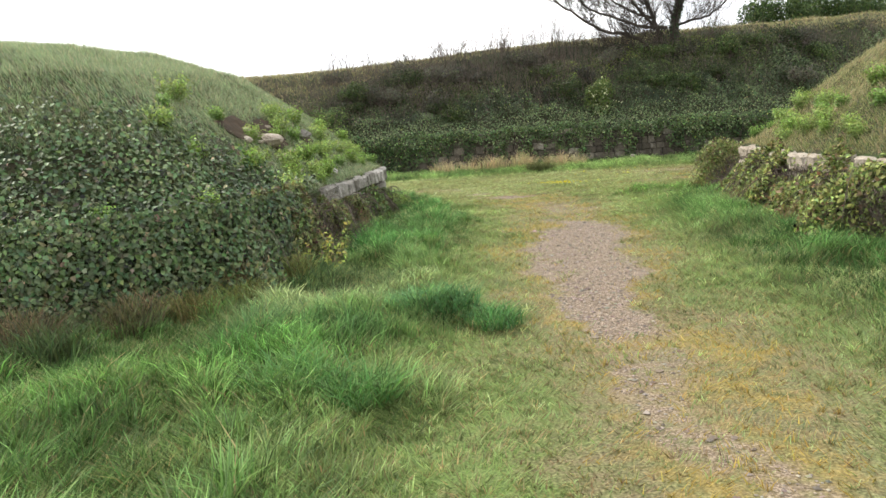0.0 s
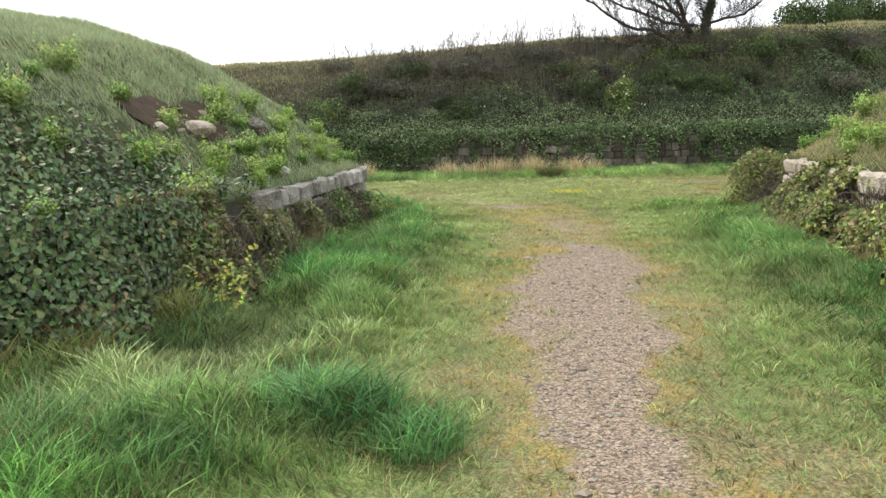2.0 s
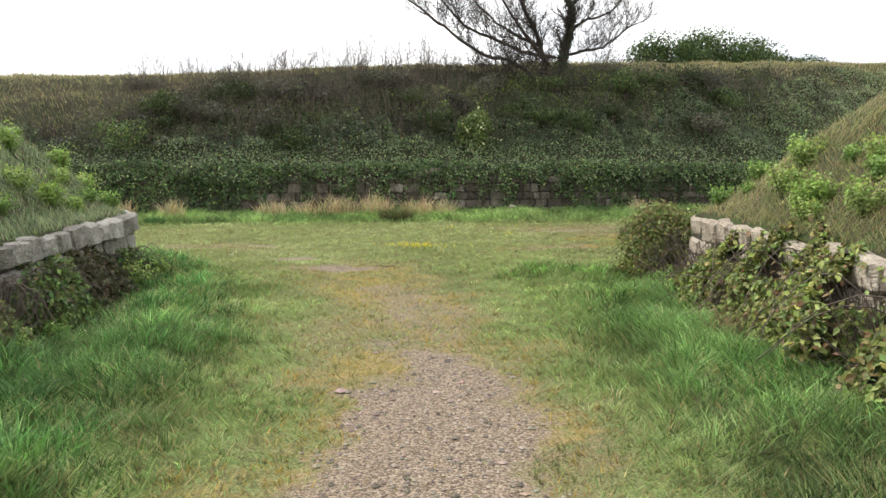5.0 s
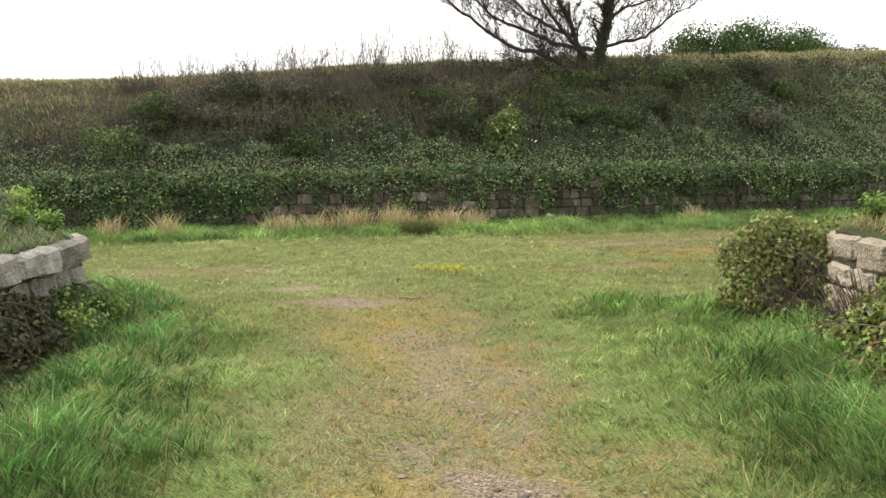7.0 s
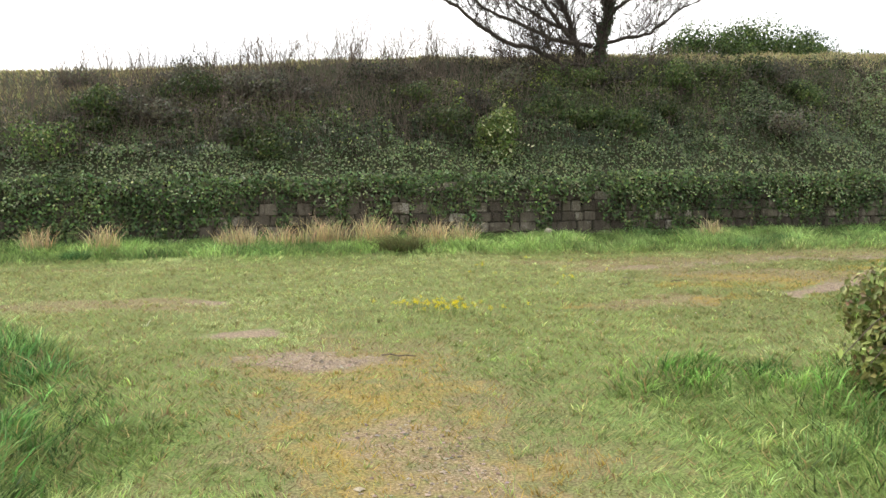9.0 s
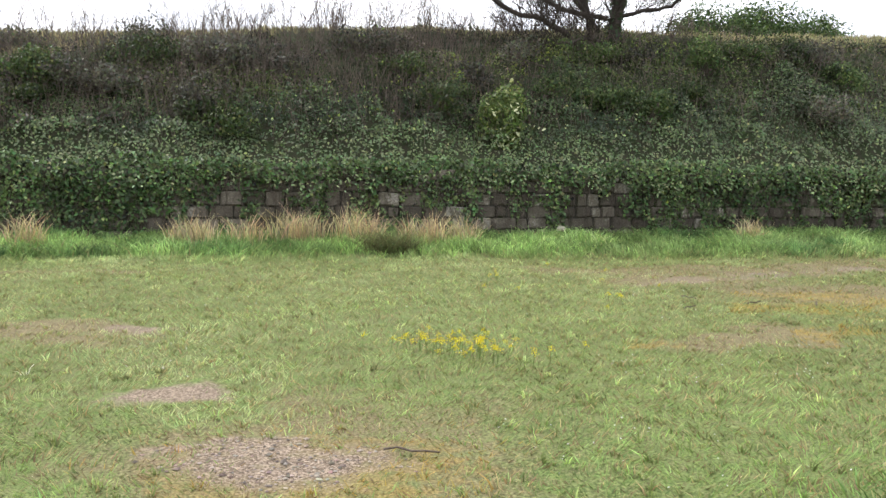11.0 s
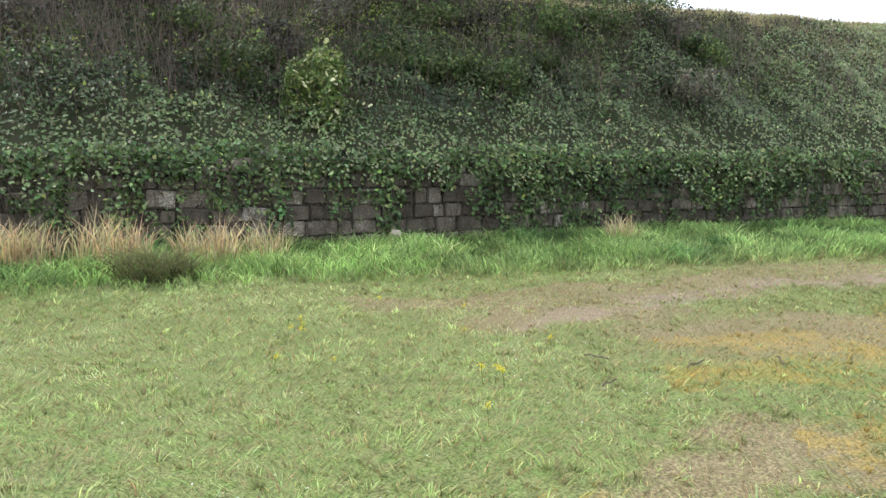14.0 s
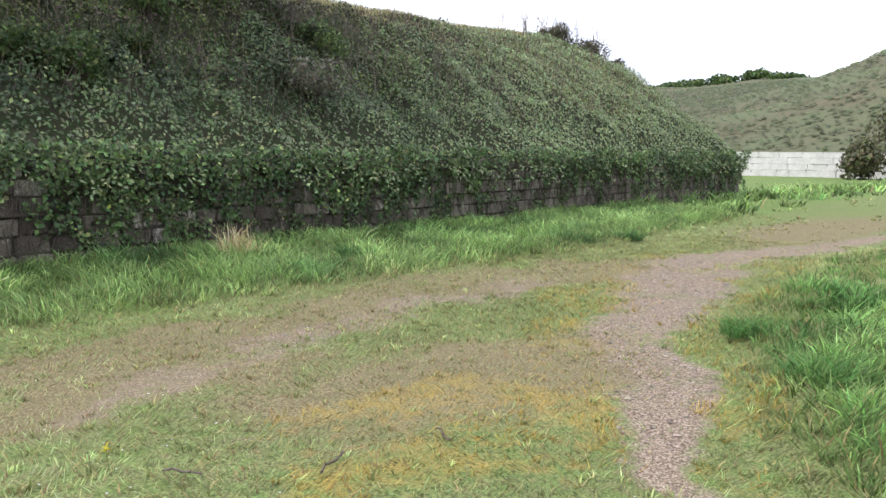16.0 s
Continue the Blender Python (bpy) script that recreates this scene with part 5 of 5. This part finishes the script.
for x, y, h, w, c in ((1.6, 35.3, 0.75, 0.7, 9), (0.4, 35.2, 0.7, 0.6, 8), (3.0, 35.2, 0.8, 0.6, 9), (4.2, 35.0, 0.85, 0.6, 9), (5.4, 34.9, 0.8, 0.6, 9), (6.4, 34.7, 0.7, 0.6, 8), (-1.0, 35.3, 0.5, 0.5, 6), (-4.0, 35.0, 0.7, 0.7, 8), (7.6, 34.4, 0.8, 0.6, 8),
                      (8.8, 35.0, 1.0, 0.8, 9), (11.6, 35.2, 0.9, 0.8, 9), (28.0, 35.4, 0.7, 0.9, 12), (29.0, 34.8, 0.75, 0.9, 12), (29.8, 34.0, 0.7, 0.8, 12), (27.0, 35.8, 0.6, 0.8, 9)):
    bare_shrub(x, y, h * 1.25, w, c * 2)
for k in range(18):
    bare_shrub(-2.5 + k * 0.95 + rng.uniform(-0.4, 0.4), rng.uniform(33.4, 34.9), rng.uniform(0.5, 1.0) * (0.85 if k > 10 else 1.0), 0.8, 12)
for x, y, w, h in ((28.6, 34.9, 0.8, 0.75), (29.6, 34.4, 0.9, 0.85), (30.5, 33.8, 0.7, 0.7)):
    bush("shrub", x, y, far_z(x, y) - 0.15, w, w, h, 2600, 0.05, 0.1, ((0.075, 0.07, 0.045), (0.10, 0.105, 0.05), (0.14, 0.13, 0.07)), "dark twiggy shrub on the rampart's end", 40, group="shrubs on the rampart slope")


# ---- tussocks and dry grass at the foot of the far wall ----
def tussock(x, y, size, tint, label, name="grass_tussock", count=900, lean=0.9, wide=0.012, group="", lift=1.0):
    ob = thing(name, x, y, float(ground_z(x, y)), label, "grass tuft", group)
    a, rad = rng.random(count) * 6.28, size * np.sqrt(rng.random(count)) * 0.75
    p = np.column_stack((np.cos(a) * rad, np.sin(a) * rad, np.zeros(count)))
    h = size * lift * rng.uniform(0.5, 1.1, count) * (1.1 - 0.5 * rad / size)
    part("grass_spray", blades("grass_spray", p, h, np.full(count, wide), jitter_tint(tint, count, 0.3, 0.1), lean, M_GRASS), ob)


tussock(3.45, 27.4, 0.6, (0.13, 0.135, 0.055), "dark brown-green sedge tussock in lush grass", count=900, wide=0.012, lean=1.4, lift=0.8)
for x, y, s, t in ((0.0, 6.3, 0.34, (0.10, 0.22, 0.075)), (0.35, 6.0, 0.3, (0.12, 0.25, 0.08)), (-0.3, 6.5, 0.26, (0.16, 0.32, 0.12)), (-0.5, 4.3, 0.3, (0.13, 0.26, 0.075)), (-0.9, 4.5, 0.34, (0.14, 0.28, 0.08)), (-0.98, 7.2, 0.2, (0.10, 0.12, 0.045)), (-0.6, 11.6, 0.22, (0.06, 0.14, 0.04)), (11.8, 27.4, 0.35, (0.07, 0.15, 0.045)), (-2.6, 27.2, 0.3, (0.06, 0.15, 0.05)), (17.0, 25.9, 0.3, (0.08, 0.16, 0.05)), (9.6, 20.7, 0.34, (0.13, 0.25, 0.07)), (10.8, 21.6, 0.3, (0.13, 0.25, 0.07))):
    tussock(x, y, s, t, "dark green tuft of long grass in the turf", group="grass tufts", count=420, lean=1.3, wide=0.008, lift=0.75)
for k in range(13):
    x = [-3.6, -2.3, 0.1, 0.35, 1.1, 1.8, 2.1, 2.9, 3.15, 4.0, 4.3, 4.9, 10.6][k]
    tussock(x, 28.35 + rng.uniform(-0.3, 0.3), rng.uniform(0.36, 0.5), (0.52, 0.43, 0.24), "tall bleached dry grass clump before the wall", "dry_grass_clump", 150, 0.5, 0.014, "dry grass clumps", rng.uniform(1.3, 1.9))
for x, y in ((-1.75, 8.6), (-1.6, 9.6), (-1.95, 7.6), (-2.6, 6.7), (-1.5, 10.6), (-3.4, 6.2), (-1.3, 12.3), (4.3, 9.6), (4.5, 12.2)):
    tussock(x, y, 0.3, (0.24, 0.18, 0.10), "withered brown grass at the foot of a wall", "dry_grass_clump", 260, 0.5, 0.009, "dry grass clumps", 1.4)

for x, y, s, t in ((-2.6, 6.4, 0.34, (0.10, 0.10, 0.045)), (-3.2, 6.1, 0.36, (0.12, 0.10, 0.055)), (-2.2, 6.9, 0.3, (0.20, 0.19, 0.07)), (-3.7, 5.8, 0.36, (0.09, 0.10, 0.045)), (-2.9, 5.7, 0.36, (0.075, 0.11, 0.04)), (-1.85, 7.4, 0.28, (0.26, 0.27, 0.09)), (-1.5, 8.2, 0.26, (0.24, 0.25, 0.085)), (-1.45, 9.0, 0.26, (0.14, 0.12, 0.06)), (-1.35, 9.9, 0.26, (0.15, 0.12, 0.065)), (-1.25, 11.0, 0.26, (0.13, 0.12, 0.06))):
    tussock(x, y, s, t, "dark withered grass at the foot of the ivy", "dry_grass_clump", 420, 0.7, 0.009, "dry grass clumps", 1.25)


# ---- wild flowers ----
def flower(x, y, m=None):
    ob = thing("yellow_wildflower", x, y, float(ground_z(x, y)), "small yellow wildflower standing in short grass", "wildflower", "yellow wildflowers")
    part("stem", sticks("stem", np.array([(0, 0, 0.0)]), np.array([(0.01, 0.0, 0.13)]), [0.003], [0.002], M_STALK), ob)
    n = 16
    p = np.array((0.01, 0, 0.135)) + rng.normal(0, 0.014, (n, 3))
    part("flower_head", leaves("flower_head", p, np.tile((0, -0.3, 1.0), (n, 1)), np.full(n, 0.017), jitter_tint((0.72, 0.58, 0.02), n, 0.1, 0.05), OVAL, M_PETAL, 0.5), ob)
    return ob


proto = flower(2.95, 20.4)
for k in range(75):
    if k < 60:
        u, v = rng.normal(0, 0.28), rng.normal(0, 0.22)
        x, y = 3.05 + u * 1.0, 20.35 - u * 0.55 + v
    else:
        x, y = [(5.2, 22.3), (5.25, 22.25), (5.15, 22.38), (4.2, 24.0), (4.35, 24.05), (4.25, 22.9), (5.3, 24.9), (5.9, 24.3), (5.5, 23.4), (6.0, 22.9), (4.4, 24.3), (4.8, 21.6), (3.9, 23.1), (5.22, 22.2), (4.3, 23.9)][k - 60]
    copy_thing(proto, pose(x, y, float(ground_z(x, y)), rng.uniform(-12, 12), rng.uniform(-12, 12), rng.uniform(0, 360)))
n = 900
x, y = rng.uniform(0.5, 7.5, n), rng.uniform(17.5, 24.5, n)
ok = (fbm(x, y, 1.2, 131) > 0.5) & (dry_mask(x, y) < 0.5)
p = np.column_stack((x[ok], y[ok], ground_z(x[ok], y[ok]) + 0.06))
tagged(new("daisies", leaves("daisies", p, np.tile((0, 0, 1.0), (len(p), 1)), np.full(len(p), 0.016), jitter_tint((0.75, 0.75, 0.70), len(p), 0.05, 0.02), OVAL, M_PETAL, 0.3)), "tiny white daisies scattered in the turf", "daisies", kind="stuff")

# a tall yellowing plant against the left wall
yp = thing("yellow_plant", -1.22, 8.35, 0.0, "spindly plant with yellowing leaves by the wall", "wild herb")
n = 6
tops = np.column_stack((rng.normal(0, 0.14, n), rng.normal(0, 0.14, n), rng.uniform(0.3, 0.62, n)))
part("stem_tangle", sticks("stem_tangle", tops * [0.2, 0.2, 0], tops, np.full(n, 0.004), np.full(n, 0.002), M_STALK), yp)
n = 90
p = tops[rng.integers(0, 6, n)] * rng.uniform(0.4, 1.05, (n, 1)) + rng.normal(0, 0.03, (n, 3))
part("foliage", leaves("foliage", p, np.tile((0.5, -0.5, 1.0), (n, 1)), rng.uniform(0.035, 0.06, n), jitter_tint((0.42, 0.44, 0.09), n), OVAL, M_LEAF), yp)


# ---- loose stones, sticks and litter ----
def boulder(name, x, y, z, size, squash, mat, label, category="stone", turn=0.0, seed=0):
    bm = bmesh.new()
    bmesh.ops.create_icosphere(bm, subdivisions=3, radius=1.0)
    for v in bm.verts:
        f = noise.noise(v.co * 1.3 + Vector((seed, 0, 0))) * 0.35 + noise.noise(v.co * 3.7 + Vector((seed, 3, 0))) * 0.10
        v.co = Vector((v.co.x * squash[0], v.co.y * squash[1], v.co.z * squash[2])) * size * (1 + f)
    me = bpy.data.meshes.new(name)
    bm.to_mesh(me)
    bm.free()
    me.materials.append(mat)
    ob = tagged(new(name, me), label, category)
    ob.matrix_world = pose(x, y, z, 0, 0, turn)
    return ob


def left_z(x, y):
    return float(left_height(np.array([x]), np.array([y]), np.maximum(edge_distance(LEFT, np.array([x]), np.array([y]))[0], 0))[0])


boulder("boulder", -2.4, 11.75, left_z(-2.4, 11.75) + 0.05, 0.2, (1.2, 0.9, 0.55), M_PALE, "pale fallen stone lying on slipped earth", turn=-30, seed=2)
boulder("boulder", -2.3, 13.9, left_z(-2.3, 13.9) + 0.04, 0.13, (1.3, 0.9, 0.6), M_STONE, "small grey stone on the grassy bank", seed=5)
boulder("boulder", -1.75, 12.9, left_z(-1.75, 12.9) + 0.04, 0.11, (1.4, 0.9, 0.7), M_STONE, "small grey stone on the grassy bank", seed=8)
for k in range(14):
    x, y = rng.normal(-2.5, 0.2), rng.normal(11.8, 0.5)
    boulder("loose_stone", x, y, left_z(x, y) + 0.02, rng.uniform(0.03, 0.08), (1.3, 0.9, 0.6), M_PALE, "small pale stone on slipped bare earth", turn=rng.uniform(0, 180), seed=30 + k)
boulder("white_stone", 7.0, 29.05, 0.3, 0.07, (1.3, 0.7, 0.8), M_PALE, "small white stone at the foot of the wall", seed=12)
boulder("quarry_block", 70.0, 49.6, hill_z(70, 49.6) + 0.4, 0.85, (1.2, 0.9, 0.9), M_PALE, "large pale stone block beyond the rampart end", seed=15)


def twig(x, y, length, turn, label="dead grey stick lying on the turf"):
    ob = thing("stick", x, y, float(ground_z(x, y)) + 0.03, label, "stick", "fallen sticks", turn)
    pts = [np.array((length * (k / 4 - 0.5), 0.05 * length * math.sin(k * 1.7), 0.01 * (k % 2))) for k in range(5)]
    part("wood", sticks("wood", np.array(pts[:-1]), np.array(pts[1:]), [0.007] * 4, [0.005] * 4, M_TWIG, 5), ob)


for x, y, ln, tn in ((6.75, 22.15, 0.28, 25), (6.2, 22.6, 0.2, 120), (2.3, 18.3, 0.3, -20), (7.4, 22.0, 0.2, 60), (5.9, 22.0, 0.22, 30)):
    twig(x, y, ln, tn)

# gravel on the path
n = 42000
x = np.concatenate((rng.uniform(0.3, 3.2, n), rng.uniform(8.0, 16.0, n // 3)))
y = np.concatenate((rng.uniform(2.6, 19.0, n), rng.uniform(20.5, 25.2, n // 3)))
g = gravel_mask(x, y) + 0.9 * fbm(x, y, 0.45, 71) - 0.85
ok = rng.random(len(x)) < np.clip(g * 2.2, 0, 0.9)
x, y = x[ok], y[ok]
n = len(x)
OCT = np.array([(1, 0, 0), (0, 1, 0), (-1, 0, 0), (0, -1, 0), (0, 0, 0.8), (0, 0, -0.8)], float)
size = rng.gamma(2.0, 0.003, n) + 0.003
a = rng.random(n) * 6.28
v = OCT[None] * (1 + rng.normal(0, 0.22, (n, 6, 1))) * size[:, None, None]
v[:, :, 2] *= 0.6
vx = v[:, :, 0] * np.cos(a)[:, None] - v[:, :, 1] * np.sin(a)[:, None]
vy = v[:, :, 0] * np.sin(a)[:, None] + v[:, :, 1] * np.cos(a)[:, None]
v = np.stack((vx + x[:, None], vy + y[:, None], v[:, :, 2] + (ground_z(x, y) + size * 0.25)[:, None]), -1)
base = np.arange(n)[:, None] * 6
loops = np.concatenate([base + t for t in ([0, 1, 4], [1, 2, 4], [2, 3, 4], [3, 0, 4])], 1)
grey = rng.uniform(0.13, 0.40, (n, 1)) * np.array((1.0, 0.83, 0.67)) * (1 + rng.normal(0, 0.06, (n, 3)))
M_GRAVEL = leaf_material("gravel_chips", 0.85, 0.0, spec=0.2)
tagged(new("gravel", mesh_from("gravel", v, np.full(n * 4, 3), loops, M_GRAVEL, np.repeat(np.clip(grey, 0.02, 0.8), 6, 0))), "loose pinkish-grey gravel on the worn path", "gravel", kind="stuff")

# posts and a low roof on the far skyline
for x, y, w, h in ((150.0, 133.0, 0.35, 3.4), (150.0, 122.0, 0.4, 2.6)):
    ob = thing("post", x, y, hill_z(x, y) - 0.2, "thin dark post on the distant skyline", "post", "far posts")
    part("shaft", sticks("shaft", np.array([(0, 0, 0.0)]), np.array([(0, 0, h)]), [w / 2], [w / 2.4], M_BARK, 8), ob)
for k in range(16):
    y = 66 + k * 5.5
    x = 150 + 3 * math.sin(k * 2.1)
    bush("far_hedge", x, y, hill_z(x, y) - 0.5, 4.5, 4.5, 1.6 + 0.5 * math.sin(k), 700, 0.5, 0.9, DKG, "dark distant hedge on the skyline", 6, "far hedges")
for x, y, w, h in ((61.5, 27.0, 3.0, 2.4), (57.5, 31.3, 2.2, 2.4), (60.0, 29.5, 3.0, 3.6)):
    bush("far_bush", x, y, 0.0 if x < 60 else hill_z(x, y), w, w, h, 2600, 0.2, 0.35, ((0.10, 0.11, 0.05), (0.14, 0.14, 0.07), (0.16, 0.12, 0.08)), "brown-green scrub bush by the distant wall", 16, "far scrub")


# rough scrub over the far hillside
n = 60000
x, y = rng.uniform(61, 150, n), rng.uniform(4, 140, n)
ii, jj = np.clip(((x - 60.5) / 4).astype(int), 0, len(hx) - 2), np.clip(((y + 60) / 4).astype(int), 0, len(hy) - 2)
fx, fy = (x - hx[ii]) / 4, (y - hy[jj]) / 4
z = (HZ[ii, jj] * (1 - fx) + HZ[ii + 1, jj] * fx) * (1 - fy) + (HZ[ii, jj + 1] * (1 - fx) + HZ[ii + 1, jj + 1] * fx) * fy
k = fbm(x, y, 14.0, 181)
ok = (rng.random(n) < np.clip(k * 2.4 - 0.7, 0.05, 1)) | (np.hypot((x - 95) / 26, (y - 18) / 22) < 0.95)
p, k = np.column_stack((x, y, z + 0.1))[ok], k[ok]
n = len(p)
tint = np.where((k > 0.55)[:, None], (0.085, 0.10, 0.05), np.where((k < 0.44)[:, None], (0.17, 0.145, 0.095), (0.13, 0.16, 0.075)))
rough_ = (np.hypot((p[:, 0] - 95) / 26, (p[:, 1] - 18) / 22) + 0.5 * (fbm(p[:, 0], p[:, 1], 9.0, 183) - 0.5) < 0.9) & (rng.random(n) < 0.8)
tint = np.where(rough_[:, None], (0.085, 0.08, 0.05), tint)
tagged(new("hill_scrub", leaves("hill_scrub", p, np.tile((-0.35, 0, 1.0), (n, 1)), rng.uniform(0.2, 0.6, n), jitter_tint(tint, n, 0.2, 0.08), OVAL, M_SCRUB, 0.12)), "patchy scrub and bracken on the distant hillside", "scrub", kind="stuff")


# ---- the pieces of the walls ----
def lay(parent, line, s0, s1, courses, meshes, depth, proud, lengths, seed, skip=None, name="stone"):
    """Blocks laid in courses along a line; each is a piece of its wall."""
    r = random.Random(seed)
    made = 0
    for z0, h in courses:
        s = s0 + r.uniform(-0.2, 0.0)
        while s < s1:
            ln = r.uniform(*lengths)
            x, y, a = along(line, min(max(s + ln / 2, 0), 1e4))
            if skip is None or not skip(x, y, z0, r):
                out = proud + r.uniform(-0.02, 0.025)
                ob = under(new(name, r.choice(meshes)), parent)
                ix, iy = -math.sin(a), math.cos(a)
                ob.matrix_basis = Matrix.LocRotScale((x + ix * (depth / 2 - out), y + iy * (depth / 2 - out), z0 + h / 2),
                                                     Euler((r.gauss(0, 0.03), r.gauss(0, 0.04), a + r.gauss(0, 0.025))), (ln - r.uniform(0.01, 0.05), depth, h - r.uniform(-0.01, 0.05)))
                made += 1
            s += ln
    return made


grey_stones = [stone_mesh("grey_block", k, M_STONE, 0.12, 0.09, True) for k in range(6)]
pale_stones = [stone_mesh("pale_block", 20 + k, M_PALE, 0.12, 0.09, True) for k in range(6)]
dark_stones = [stone_mesh("dark_block", 40 + k, M_DARKSTONE, 0.08, 0.03) for k in range(8)]
lay(wall_left, LEFT_LINE, 3.45, 12.0, [(-0.05, 0.25), (0.20, 0.21), (0.41, 0.22)], grey_stones, 0.34, 0.08, (0.26, 0.55), 3)
lay(wall_left, LEFT_LINE, 3.45, 12.0, [(0.63, 0.25)], grey_stones, 0.42, 0.11, (0.3, 0.58), 4)
lay(wall_right, RIGHT_LINE, 6.0, 15.6, [(-0.05, 0.24), (0.19, 0.25), (0.44, 0.22), (0.66, 0.27)], pale_stones, 0.36, 0.08, (0.25, 0.6), 5)
lay(wall_far, FAR_LINE, 32.5, 48.0, [(0.0, 0.26), (0.26, 0.23), (0.49, 0.22), (0.71, 0.26), (0.97, 0.22), (1.19, 0.24)], dark_stones, 0.32, 0.062, (0.2, 0.5), 6)


def joined_stones(name, parent, line, s0, s1, courses, mesh, depth, proud, lengths, seed):
    """The same blocks in one mesh, for stretches that are never seen close."""
    r = random.Random(seed)
    co = np.empty(len(mesh.vertices) * 3)
    mesh.vertices.foreach_get("co", co)
    co = co.reshape(-1, 3)
    polys = [list(p_.vertices) for p_ in mesh.polygons]
    vs, fs = [], []
    for z0, h in courses:
        s = s0
        while s < s1:
            ln = r.uniform(*lengths)
            x, y, a = along(line, s + ln / 2)
            out = proud + r.uniform(-0.02, 0.03)
            ix, iy = -math.sin(a), math.cos(a)
            mt = np.array(Matrix.LocRotScale((x + ix * (depth / 2 - out), y + iy * (depth / 2 - out), z0 + h / 2), Euler((0, r.gauss(0, 0.015), a)), (ln - 0.02, depth, h - 0.015)))
            k = len(vs) * len(co)
            vs.append(co @ mt[:3, :3].T + mt[:3, 3])
            fs += [[i_ + k for i_ in p_] for p_ in polys]
            s += ln
    me = mesh_from(name, np.concatenate(vs), [len(f) for f in fs], np.concatenate([np.array(f) for f in fs]), mesh.materials[0])
    return tagged(under(new(name, me), parent), kind="stuff")


COURSES = [(0.0, 0.26), (0.26, 0.23), (0.49, 0.22), (0.71, 0.26), (0.97, 0.22), (1.19, 0.24)]
joined_stones("stonework", wall_far, FAR_LINE, 22.0, 32.4, COURSES, dark_stones[0], 0.32, 0.062, (0.28, 0.62), 7)
joined_stones("stonework", wall_far, FAR_LINE, 48.2, 67.5, COURSES, dark_stones[1], 0.32, 0.062, (0.28, 0.62), 8)
joined_stones("stonework", wall_distant, [(60.0, 46.0), (60.0, 26.0)], 0.0, 20.0, [(0.0, 0.45), (0.45, 0.4), (0.85, 0.42), (1.27, 0.36)], stone_mesh("long_block", 77, M_WHITE, 0.03, 0.01), 0.5, 0.06, (0.7, 1.6), 9)
